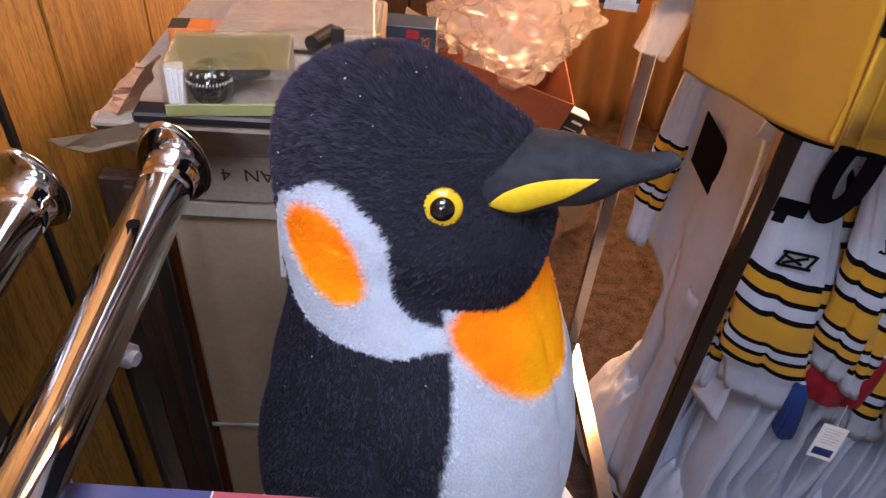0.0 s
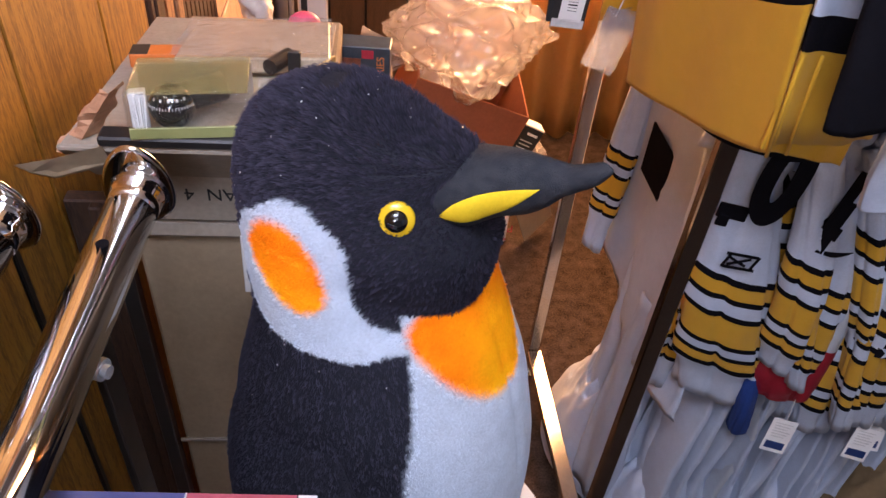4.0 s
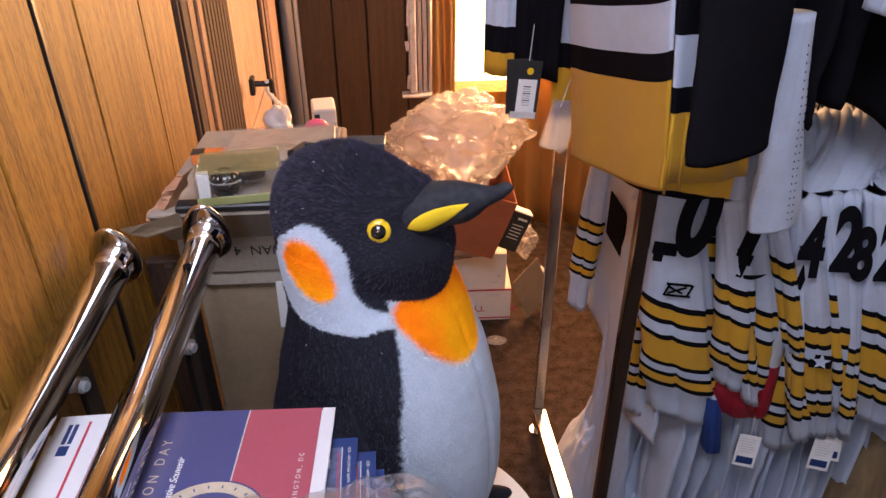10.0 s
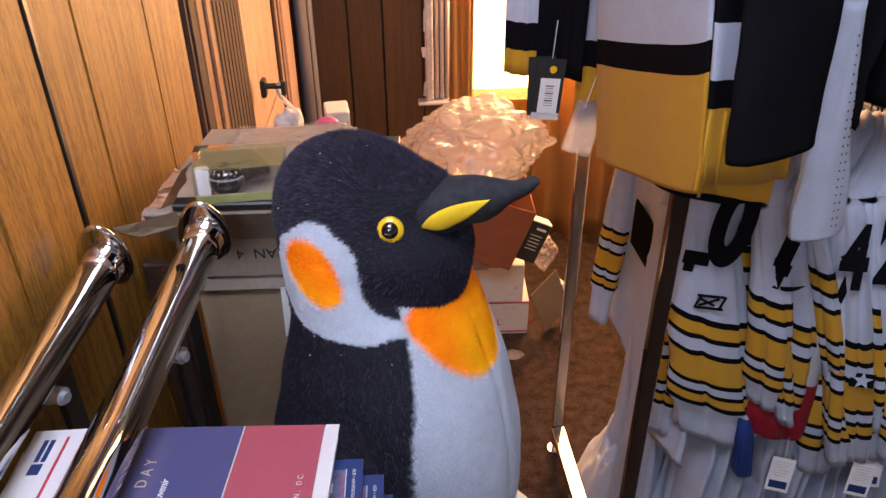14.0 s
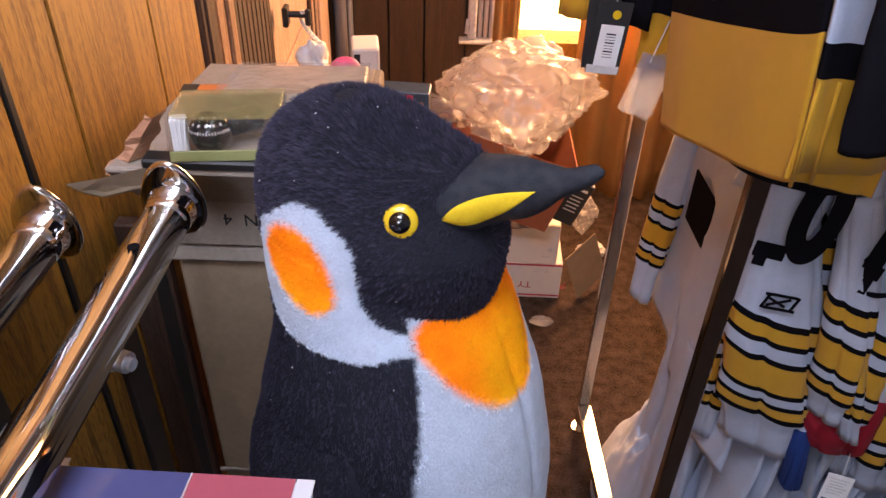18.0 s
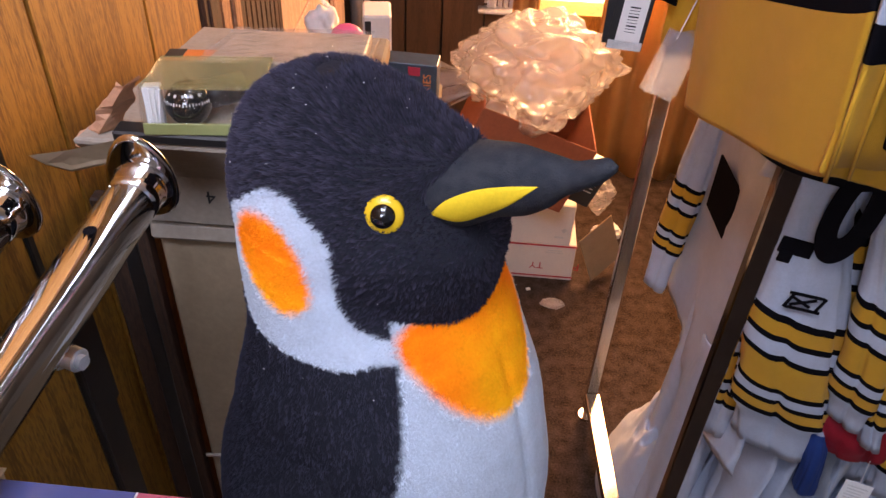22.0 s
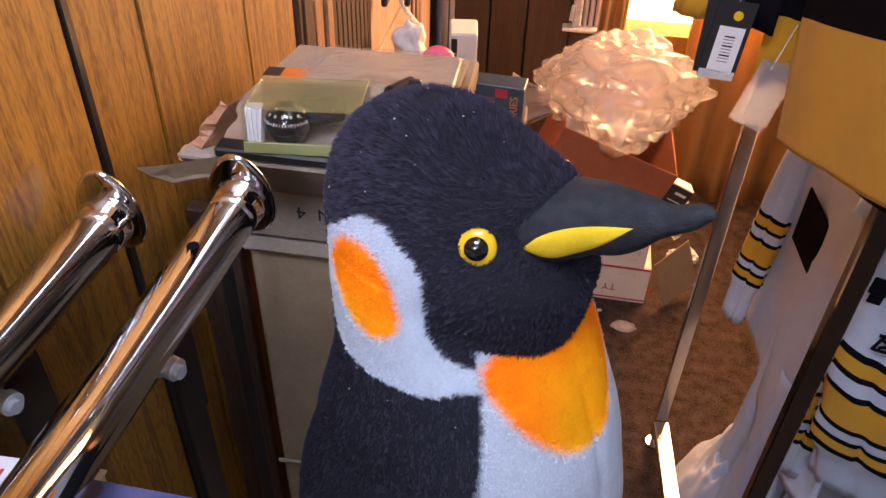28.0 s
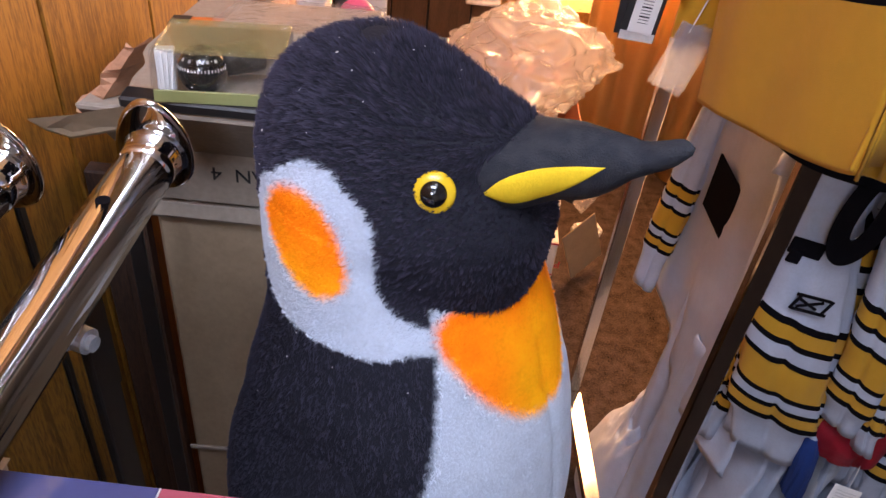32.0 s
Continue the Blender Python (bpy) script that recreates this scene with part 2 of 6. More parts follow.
CEILPAINT = mat("white_ceiling_tile", (0.80, 0.80, 0.79), 0.9, 0, 0.08, 12, 0.3, 90)
CURTAIN = mat("tan_curtain_cloth", (0.50, 0.30, 0.105), 0.85, 0, 0.1, 30, 0.3, 500)
cnt = CURTAIN.node_tree
thru, both = cnt.nodes.new("ShaderNodeBsdfTranslucent"), cnt.nodes.new("ShaderNodeMixShader")
thru.inputs["Color"].default_value, both.inputs[0].default_value = (0.62, 0.37, 0.12, 1), 0.35
cnt.links.new(cnt.nodes["Principled BSDF"].outputs[0], both.inputs[1])
cnt.links.new(thru.outputs[0], both.inputs[2])
cnt.links.new(both.outputs[0], cnt.nodes["Material Output"].inputs[0])
ALUM = mat("brushed_aluminium", (0.66, 0.65, 0.64), 0.38, 0.55, 0.1, 30, stretch=(8, 8, 0.5))
GREYPAINT = mat("peeling_white_paint", (0.62, 0.60, 0.57), 0.6, 0, 0.3, 12, 0.4, 40)
BAGPAPER = mat("brown_paper", (0.20, 0.135, 0.07), 0.85, 0, 0.12, 15, 0.5, 40, 0.2)


# ---- mesh helpers ----
def part(name, bm, material, parent=None, label="", smooth=False, mats=None):
    me = bpy.data.meshes.new(name)
    bmesh.ops.recalc_face_normals(bm, faces=bm.faces)
    bm.to_mesh(me)
    bm.free()
    for m in (mats or [material]):
        me.materials.append(m)
    if smooth:
        me.polygons.foreach_set("use_smooth", [True] * len(me.polygons))
    ob = new(name, me)
    if parent is not None:
        ob.parent = parent
    if label:
        ob["label"] = label
    return ob


def from_arrays(name, verts, faces, material, parent=None, label="", smooth=True, mats=None, midx=None):
    me = bpy.data.meshes.new(name)
    me.from_pydata([tuple(v) for v in verts], [], [tuple(f) for f in faces])
    for m in (mats or [material]):
        me.materials.append(m)
    if midx is not None:
        me.polygons.foreach_set("material_index", list(midx))
    me.polygons.foreach_set("use_smooth", [smooth] * len(me.polygons))
    me.update()
    ob = new(name, me)
    if parent is not None:
        ob.parent = parent
    if label:
        ob["label"] = label
    return ob


def root(name, label, category, m=None, group="", kind=""):
    ob = new(name)
    ob.empty_display_size = 0.05
    if m is not None:
        ob.matrix_world = m
    return tagged(ob, label, category, group, kind)


def bm_box(sx, sy, sz, at=(0, 0, 0), bevel=0.0, rot=None, seg=1):
    bm = bmesh.new()
    bmesh.ops.create_cube(bm, size=1.0)
    bmesh.ops.scale(bm, vec=(sx, sy, sz), verts=bm.verts)
    if bevel:
        bmesh.ops.bevel(bm, geom=list(bm.edges), offset=bevel, segments=seg, affect="EDGES")
    if rot:
        bmesh.ops.rotate(bm, matrix=Euler([radians(a) for a in rot]).to_matrix(), verts=bm.verts)
    bmesh.ops.translate(bm, vec=at, verts=bm.verts)
    return bm


def bm_tube(a, b, r, seg=24, r2=None):
    bm = bmesh.new()
    a, b = Vector(a), Vector(b)
    d = b - a
    bmesh.ops.create_cone(bm, cap_ends=True, segments=seg, radius1=r, radius2=r if r2 is None else r2, depth=d.length)
    bmesh.ops.transform(bm, matrix=Matrix.Translation((a + b) / 2) @ d.to_track_quat("Z", "Y").to_matrix().to_4x4(), verts=bm.verts)
    return bm


def bm_merge(*bms):
    out = bmesh.new()
    for b in bms:
        tmp = bpy.data.meshes.new("tmp")
        b.to_mesh(tmp)
        b.free()
        out.from_mesh(tmp)
        bpy.data.meshes.remove(tmp)
    return out


def loft(rings, closed=True, cap=True):
    """Verts and faces of a skin over rings of equal length."""
    n = len(rings[0])
    verts = [v for r in rings for v in r]
    faces = []
    for i in range(len(rings) - 1):
        for j in range(n if closed else n - 1):
            k = (j + 1) % n
            faces.append((i * n + j, i * n + k, (i + 1) * n + k, (i + 1) * n + j))
    if cap and closed:
        faces.append(tuple(reversed(range(n))))
        faces.append(tuple(range((len(rings) - 1) * n, len(rings) * n)))
    return verts, faces


def text(name, words, size, m, material, parent=None, depth=0.0003, label="", spacing=1.0, shear=0.0):
    c = bpy.data.curves.new(name, "FONT")
    c.body, c.size, c.extrude, c.align_x, c.align_y = words, size, depth, "CENTER", "CENTER"
    c.space_character, c.shear = spacing, shear
    c.materials.append(material)
    ob = new(name, c)
    ob.matrix_world = m
    if parent is not None:
        ob.parent = parent
        ob.matrix_parent_inverse = parent.matrix_world.inverted()
    if label:
        ob["label"] = label
    return ob


def wob(p, s, seed=0.0):
    return noise.noise(Vector((p[0] * s + seed, p[1] * s - seed, p[2] * s + 0.5 * seed)))


# ---- setting ----
WX = -0.305


def slab(name, x0, x1, y0, y1, z0, z1, material, label, kind="structure", category=""):
    ob = part(name, bm_box(x1 - x0, y1 - y0, z1 - z0, ((x0 + x1) / 2, (y0 + y1) / 2, (z0 + z1) / 2)), material)
    return tagged(ob, label, category or name.split("_")[0], kind=kind)


slab("floor", -1.6, 3.4, -3.0, 3.2, -0.1, 0.0, CARPET, "brown short pile carpet with light flecks")
slab("ceiling", -1.6, 3.4, -3.0, 3.2, 2.5, 2.6, CEILPAINT, "plain white ceiling above the shop floor")
wall_west = slab("wall_west", WX - 0.12, WX - 0.006, -3.0, 1.06, 0, 2.5, BLACKSEAM, "wall behind golden brown wood panelling boards")
slab("wall_east", 3.0, 3.1, -3.0, 3.2, 0, 2.5, WALLPAINT, "plain dull wall that closes the shop")
slab("wall_south", -1.6, 3.4, -2.9, -2.8, 0, 2.5, WALLPAINT, "plain dull wall behind the counter")
BY = 2.40
wall_north = slab("wall_north", -1.2, 0.27, BY + 0.012, BY + 0.12, 0, 2.5, BLACKSEAM, "back wall under dark brown panelling")
slab("wall_north_low", 0.27, 1.6, BY + 0.012, BY + 0.12, 0, 0.54, PANEL, "back wall below the bright window")
slab("wall_north_east", 1.6, 3.4, BY + 0.012, BY + 0.12, 0, 2.5, DARKWOOD, "dark brown panelled back wall beside the window")
slab("wall_north_head", 0.27, 1.6, BY + 0.012, BY + 0.12, 2.1, 2.5, DARKWOOD, "back wall above the bright window")
slab("wall_closet", -1.3, -1.2, 1.06, 3.2, 0, 2.5, DARKWOOD, "dark wall that closes the space behind the door")

# boards of the panelled walls; the grooves lie between them
ys = [-2.2, -1.9, -1.55, -1.2, -0.9, -0.6, -0.33, -0.13, 0.09, 0.240, 0.370, 0.523, 0.628, 0.862, 1.035]
for a, b in zip(ys, ys[1:]):
    g = 0.006 if abs(a - 0.523) < 0.01 else 0.0022
    h = 0.006 if abs(b - 0.523) < 0.01 else 0.0022
    ob = part("board", bm_box(0.012, b - a - g - h, 2.5, (WX - 0.006, (a + g + b - h) / 2, 1.25), 0.0015), PANEL, wall_west)
for a, b in ((-1.2, -0.7), (-0.7, -0.42), (-0.42, -0.27), (-0.27, -0.148), (-0.148, -0.033), (-0.033, 0.10), (0.10, 0.27)):
    part("board", bm_box(b - a - 0.006, 0.014, 2.5, ((a + b) / 2, BY + 0.006, 1.25), 0.002), DARKWOOD, wall_north)
part("seam_strip", bm_box(0.004, 0.0095, 2.5, (WX + 0.0005, 0.523, 1.25), 0.001), BLACKSEAM, wall_west, "black joint strip between boards")
scuff = bmesh.new()
cen = scuff.verts.new((WX + 0.0012, 0.42, 1.228))
rim_ = [scuff.verts.new((WX + 0.0012, 0.42 + (0.020 + 0.006 * math.sin(3 * a)) * math.cos(a), 1.228 + (0.026 + 0.008 * math.sin(2 * a + 1)) * math.sin(a))) for a in [k * math.pi / 12 for k in range(24)]]
for k in range(24):
    scuff.faces.new((cen, rim_[k], rim_[(k + 1) % 24]))
part("scuff_mark", scuff, film_mat("pale_haze_scuff", (0.55, 0.55, 0.58), 0.16, 0.0, 0.4), wall_west, "pale hazy scuff on the boards")


# Invented glowing panels out of view: fill light and something bright for chrome.
def ceiling_fill_panel(x, y, sx, sy):
    c = root("ceiling_fill_panel", "unseen glowing ceiling panel added for fill and chrome reflections", "ceiling light", pose(x, y, 2.5), group="ceiling lights")
    part("frame", bm_box(sx + 0.04, sy + 0.04, 0.03, (0, 0, -0.016), 0.004), CEILPAINT, c)
    part("diffuser", bm_box(sx, sy, 0.006, (0, 0, -0.035), 0.001), glow("fill_panel_glow", (0.90, 0.92, 1.0), 4.0), c, "glowing face of the added panel")


ceiling_fill_panel(0.25, 0.15, 0.30, 1.2)
ceiling_fill_panel(0.25, -1.6, 0.30, 1.2)

# trims and door beyond the end of the panelled wall
trim_1 = part("trim_1", bm_merge(bm_box(0.040, 0.070, 2.5, (WX - 0.014, 1.073, 1.25), 0.004), bm_box(0.006, 0.014, 2.5, (WX + 0.007, 1.060, 1.25), 0.002)), TRIMWOOD)
tagged(trim_1, "dark stained trim strip at the end of the panelling", "trim", kind="structure")
trim_2 = part("trim_2", bm_merge(bm_box(0.040, 0.096, 2.5, (WX - 0.014, 1.158, 1.25), 0.006), bm_box(0.008, 0.034, 2.5, (WX + 0.008, 1.172, 1.25), 0.003)), EDGEWOOD)
tagged(trim_2, "light brown wooden trim strip beside the door", "trim", kind="structure")
trim_3 = root("trim_3", "dark ridged wooden door casing", "trim", kind="structure")
part("casing_board", bm_box(0.050, 0.270, 2.5, (WX - 0.030, 1.348, 1.25), 0.006), TRIMWOOD, trim_3)
for y in (1.232, 1.262, 1.292, 1.322, 1.352, 1.382, 1.412, 1.442, 1.468):
    part("reed", bm_box(0.008, 0.027, 2.5, (WX - 0.003, y, 1.25), 0.003), TRIMWOOD, trim_3)

door_1 = root("door_1", "light brown wooden door with moulded panel, ajar", "door", pose(WX - 0.005, 1.49, 0), kind="structure")
part("leaf", bm_box(0.04, 0.71, 2.05, (-0.02, 0.355, 1.03), 0.003), DOORWOOD, door_1)
part("kick_panel", bm_box(0.006, 0.40, 0.80, (0.003, 0.21, 0.42), 0.002), DOORWOOD, door_1, "paler replaced lower panel")
for y, w in ((0.415, 0.012), (0.440, 0.020), (0.470, 0.012), (0.495, 0.016)):
    part("moulding", bm_box(0.012, w, 2.0, (0.004, y, 1.03), 0.004), TRIMWOOD if w < 0.014 else DOORWOOD, door_1)
part("stile", bm_box(0.014, 0.14, 2.03, (0.005, 0.60, 1.03), 0.003), DOORWOOD, door_1)

edge_trim = root("trim_4", "shiny metal pipe and strip in the corner of the back wall", "trim", pose(-0.292, 2.34, 0), kind="structure")
part("pipe", bm_tube((0, 0, 0), (0, 0, 2.5), 0.021, 24), ALUM, edge_trim, smooth=True)
part("strip", bm_box(0.014, 0.03, 2.5, (0.028, 0.03, 1.25), 0.004), ALUM, edge_trim)

# window in the back wall
window_1 = root("window_1", "bright window in the back wall behind a tan curtain", "window", pose(0, BY, 0), kind="structure")
part("window_frame", bm_box(0.028, 0.04, 1.5, (0.120, -0.012, 1.31), 0.006), GREYPAINT, window_1, "white frame with peeling paint")
for x_ in (0.145, 0.163, 0.181):
    part("window_frame", bm_box(0.014, 0.026, 1.5, (x_, -0.008, 1.31), 0.005), ALUM, window_1, "ribbed metal window frame")
for x_, z_, w_, h_, r_ in ((0.103, 0.605, 0.010, 0.050, 4), (0.101, 0.735, 0.013, 0.036, -7), (0.105, 0.842, 0.007, 0.075, 2), (0.102, 0.985, 0.012, 0.045, 9)):
    part("paint_flake", bm_box(w_, 0.003, h_, (x_, -0.0335, z_), 0.0012, (0, r_, 0)), GREYPAINT, window_1, "flake of old white paint")
part("window_sill", bm_box(0.118, 0.05, 0.010, (0.138, -0.018, 0.553), 0.003), GREYPAINT, window_1)
part("pane", bm_box(1.28, 0.006, 1.6, (0.96, 0.07, 1.30)), film_mat("window_glass", (0.9, 0.9, 0.9), 0.02, 0.3, 0.02, 2), window_1).visible_shadow = False
back = part("backdrop", bm_box(3.0, 0.02, 3.0, (0.9, BY + 0.6, 1.3)), glow("bright_outdoors", (1.0, 0.62, 0.24), 9.0))
tagged(back, "glowing warm daylight outside the window", "backdrop", kind="structure")


def curtain(name, x0, x1, y, z0, z1, amp, waves, label, seed):
    n, rows = int(waves * 14), 24
    verts, faces = [], []
    for j in range(rows + 1):
        v = j / rows
        for i in range(n + 1):
            u = i / n
            a = amp * (0.6 + 0.4 * v)
            yy = y + a * math.sin(u * waves * 2 * math.pi + 0.6 * math.sin(3 * v + seed)) + 0.012 * wob((u * 5, v * 2, seed), 1.7)
            xx = x0 + (x1 - x0) * u + 0.01 * math.sin(4 * v + seed + 7 * u)
            verts.append((xx, yy, z1 + (z0 - z1) * v))
    for j in range(rows):
        for i in range(n):
            k = j * (n + 1) + i
            faces.append((k, k + 1, k + n + 2, k + n + 1))
    ob = from_arrays(name, verts, faces, CURTAIN)
    sol = ob.modifiers.new("thick", "SOLIDIFY")
    sol.thickness = 0.003
    return tagged(ob, label, "curtain")


curtain("curtain", 0.190, 0.272, BY - 0.06, 0.02, 2.2, 0.018, 3, "tan cloth curtain hanging beside the bright window", 1.0)
curtain("curtain", 0.46, 1.5, BY - 0.07, 0.02, 2.2, 0.025, 11, "tan cloth curtain with soft upright folds", 2.0)

# ---- chrome tubes on black brackets ----
def chrome_arm(y_end, x, zc, bolt_y, drilled=True):
    r = 0.0193
    a, b = Vector((x - 0.028, -0.45, zc + 0.02)), Vector((x, y_end - 0.03, zc))
    arm = root("chrome_tube_arm", "polished chrome tube with a flared saddle end", "tube", group="chrome tube arms")
    part("tube", bm_tube(a, b, r, 32), CHROME, arm, smooth=True)
    d = (b - a).normalized()
    # flange: a tall rounded plate across the tube's end with a raised collar
    rings = []
    for off, k in ((0.0262, 0.90), (0.0266, 0.97), (0.0280, 1.0), (0.0300, 1.0), (0.0312, 0.97)):
        ring = []
        for j in range(64):
            t = 2 * math.pi * j / 64
            up, side = math.sin(t), math.cos(t)
            up = math.copysign(abs(up) ** 0.85, up)
            side = math.copysign(abs(side) ** 0.85, side)
            wd_ = 0.0275 * (1 - 0.30 * max(0, up) ** 1.8)
            ring.append(b + d * (off - 0.004 * max(0, up) ** 2) + Vector((side * wd_ * k, 0, up * (0.046 if up > 0 else 0.029) * k)))
        rings.append(ring)
    v, f = loft(rings)
    from_arrays("saddle_flange", v, f, CHROME, arm, "tall rounded chrome flange plate")
    rings = [[b + d * o + Vector((math.cos(2 * math.pi * j / 40) * q, 0, math.sin(2 * math.pi * j / 40) * q)) for j in range(40)] for o, q in ((0.002, 0.0194), (0.012, 0.0198), (0.020, 0.0208), (0.0262, 0.0235))]
    v, f = loft(rings)
    from_arrays("collar", v, f, CHROME, arm)
    ax = a + d * ((y_end - 0.086 - a.y) / d.y)
    if drilled:
        part("hole", bm_tube(ax + Vector((0, 0, r - 0.0025)), ax + Vector((0, 0, r + 0.0001)), 0.0046, 20), CLOTHBLACK, arm, "dark drilled hole")
    part("bracket", bm_box(0.006, 0.028, 0.32, (x - 0.002, bolt_y + 0.012, zc - r - 0.16), 0.001), BLACKSTEEL, arm, "flat black steel bar")
    part("bracket_plate", bm_box(0.004, 0.024, 0.10, (x - 0.008, bolt_y + 0.03, zc - 0.075), 0.001), BLACKSTEEL, arm)
    bm = bm_merge(bm_tube((x - 0.014, bolt_y, zc - 0.033), (x - 0.004, bolt_y - 0.004, zc - 0.033), 0.0105, 6), bm_tube((x - 0.006, bolt_y - 0.003, zc - 0.033), (x + 0.006, bolt_y - 0.007, zc - 0.033), 0.0082, 20),
                  bm_tube((x + 0.004, bolt_y - 0.007, zc - 0.033), (x + 0.010, bolt_y - 0.009, zc - 0.033), 0.005, 16))
    part("lock_nut", bm, ZINC, arm, "zinc plated lock nut")
    return arm


chrome_arm(0.487, -0.170, 1.200, 0.340)
chrome_arm(0.452, -0.264, 1.196, 0.296, False)

# ---- plush penguin on a round white stool ----
BASE = 0.70
PEN = pose(0.015, 0.445, BASE, 0, 0, -27)
penguin = root("plush_penguin", "large plush king penguin toy with orange neck patches", "plush toy", PEN)
INKY, SNOW, ORANGE, YELLOW = (0.018, 0.0182, 0.025), (0.475, 0.535, 0.615), (1.0, 0.235, 0.001), (0.98, 0.39, 0.002)


def mix3(a, b, t):
    return tuple(x + (y - x) * t for x, y in zip(a, b))


def sstep(a, b, x):
    t = min(1.0, max(0.0, (x - a) / (b - a)))
    return t * t * (3 - 2 * t)


def spline(xs, ys_, x):
    """Smooth interpolation through a few profile values."""
    if x <= xs[0]:
        return ys_[0]
    for i in range(len(xs) - 1):
        if x <= xs[i + 1]:
            t = (x - xs[i]) / (xs[i + 1] - xs[i])
            m0 = (ys_[i + 1] - ys_[max(i - 1, 0)]) / (xs[i + 1] - xs[max(i - 1, 0)])
            m1 = (ys_[min(i + 2, len(xs) - 1)] - ys_[i]) / (xs[min(i + 2, len(xs) - 1)] - xs[i])
            h = xs[i + 1] - xs[i]
            return (2 * t ** 3 - 3 * t * t + 1) * ys_[i] + (t ** 3 - 2 * t * t + t) * h * m0 + (3 * t * t - 2 * t ** 3) * ys_[i + 1] + (t ** 3 - t * t) * h * m1
    return ys_[-1]


def inside(poly, x, y):
    """Signed distance to a closed outline, plus inside."""
    d, c = 1e9, False
    for i in range(len(poly)):
        (ax, ay), (bx, by) = poly[i], poly[i - 1]
        ex, ey = bx - ax, by - ay
        t = max(0, min(1, ((x - ax) * ex + (y - ay) * ey) / (ex * ex + ey * ey + 1e-12)))
        d = min(d, math.hypot(x - ax - t * ex, y - ay - t * ey))
        if (ay > y) != (by > y) and x < (bx - ax) * (y - ay) / (by - ay) + ax:
            c = not c
    return d if c else -d


def dye(ob, fn):
    me = ob.data
    at = me.attributes.new("dye", "FLOAT_COLOR", "POINT")
    cols = np.ones((len(me.vertices), 4), dtype=np.float32)
    for v in me.vertices:
        cols[v.index, :3] = fn(v.co)
    at.data.foreach_set("color", cols.ravel())


# outlines on the plush, as (turn from the front in degrees towards the near side, height)
COLLAR = [(150, 0.50), (134, 0.535), (126, 0.549), (118, 0.556), (109.7, 0.565), (103, 0.570), (96.3, 0.573), (86.8, 0.571), (80.4, 0.564), (74.5, 0.559), (71, 0.554), (69, 0.544), (69.3, 0.526), (67.7, 0.505),
          (63.8, 0.494), (59, 0.487), (51.9, 0.482), (46.2, 0.479), (45.5, 0.472), (47.4, 0.466), (58, 0.4634), (67, 0.460), (76.7, 0.459), (86.9, 0.461), (95.7, 0.462), (106.5, 0.462), (115, 0.466), (130, 0.476), (150, 0.48)]
EARSPOT = [(128, 0.525), (122, 0.541), (117, 0.548), (111, 0.553), (101, 0.555), (92, 0.551), (86, 0.541), (82.5, 0.531), (79, 0.515), (79.5, 0.503), (84, 0.4955), (90.7, 0.492), (98.6, 0.493), (107.4, 0.498), (114.5, 0.506), (122, 0.511)]
BIB = [(46.4, 0.481), (46.7, 0.471), (44, 0.460), (39, 0.4466), (33, 0.4313), (25, 0.4154), (17, 0.4025), (9.7, 0.3965), (3, 0.394), (-2, 0.394), (-9, 0.399), (-19, 0.415), (-27, 0.431), (-33, 0.4466), (-39, 0.46), (-41, 0.481), (-20, 0.51), (20, 0.51)]
MID, FRONT = 2.0, 45.0

# body and head: profile by height
BZ = (0.0, 0.012, 0.04, 0.12, 0.20, 0.28, 0.36, 0.42, 0.46, 0.50, 0.53)
BF = (0.092, 0.112, 0.126, 0.145, 0.157, 0.155, 0.140, 0.120, 0.103, 0.078, 0.05)
BB = (0.066, 0.090, 0.104, 0.113, 0.119, 0.118, 0.108, 0.094, 0.086, 0.072, 0.045)
BS = (0.108, 0.120, 0.126, 0.130, 0.134, 0.136, 0.124, 0.108, 0.099, 0.082, 0.055)
HX, HRX, HRY, HRZ = -0.0066, 0.1055, 0.086, 0.1088


def centre_of(z):
    """Where the axis of the plush stands at a height: upright in the body, leaning back in the crown."""
    return HX * sstep(0.44, 0.53, z) - 0.0193 * max(0.0, (z - 0.532) / (HRZ * 0.82))


def skin(z, t):
    """Radius of body and head round the axis, in the direction t from the front, and whether the head is the outer one."""
    c, s = math.cos(t), math.sin(t)
    rf, rb, rs = spline(BZ, BF, z), spline(BZ, BB, z), spline(BZ, BS, z)
    if z > 0.53:
        rf = rb = rs = 0.001
    b = 1 / math.sqrt((c / (rf if c > 0 else rb)) ** 2 + (s / rs) ** 2)
    h = 0.0
    q = (z - 0.532) / (HRZ * (0.82 if z > 0.532 else 1 + 0.09 * max(0.0, c)))
    if abs(q) < 1:
        k, up = math.sqrt(1 - q * q), max(0.0, q)
        ax = HRX * k * ((1 - 0.1865 * up * k) if c > 0 else 0.92)
        ay = HRY * k * (1 - 0.10 * up - 0.068 * k * max(0.0, c))
        h = 1 / math.sqrt((c / ax) ** 2 + (s / ay) ** 2)
    w = 0.003 + 0.045 * sstep(0.75, -0.05, c)
    g = max(0.0, w - abs(b - h)) / w
    return max(b, h) + g * g * w / 4, h > b


def turn_of(co):
    return math.degrees(math.atan2(-co.y, co.x - centre_of(co.z)))


def reg(poly, ang, z, K=0.10 / 57.3):
    return inside([(p * K, q) for p, q in poly], ang * K, z)


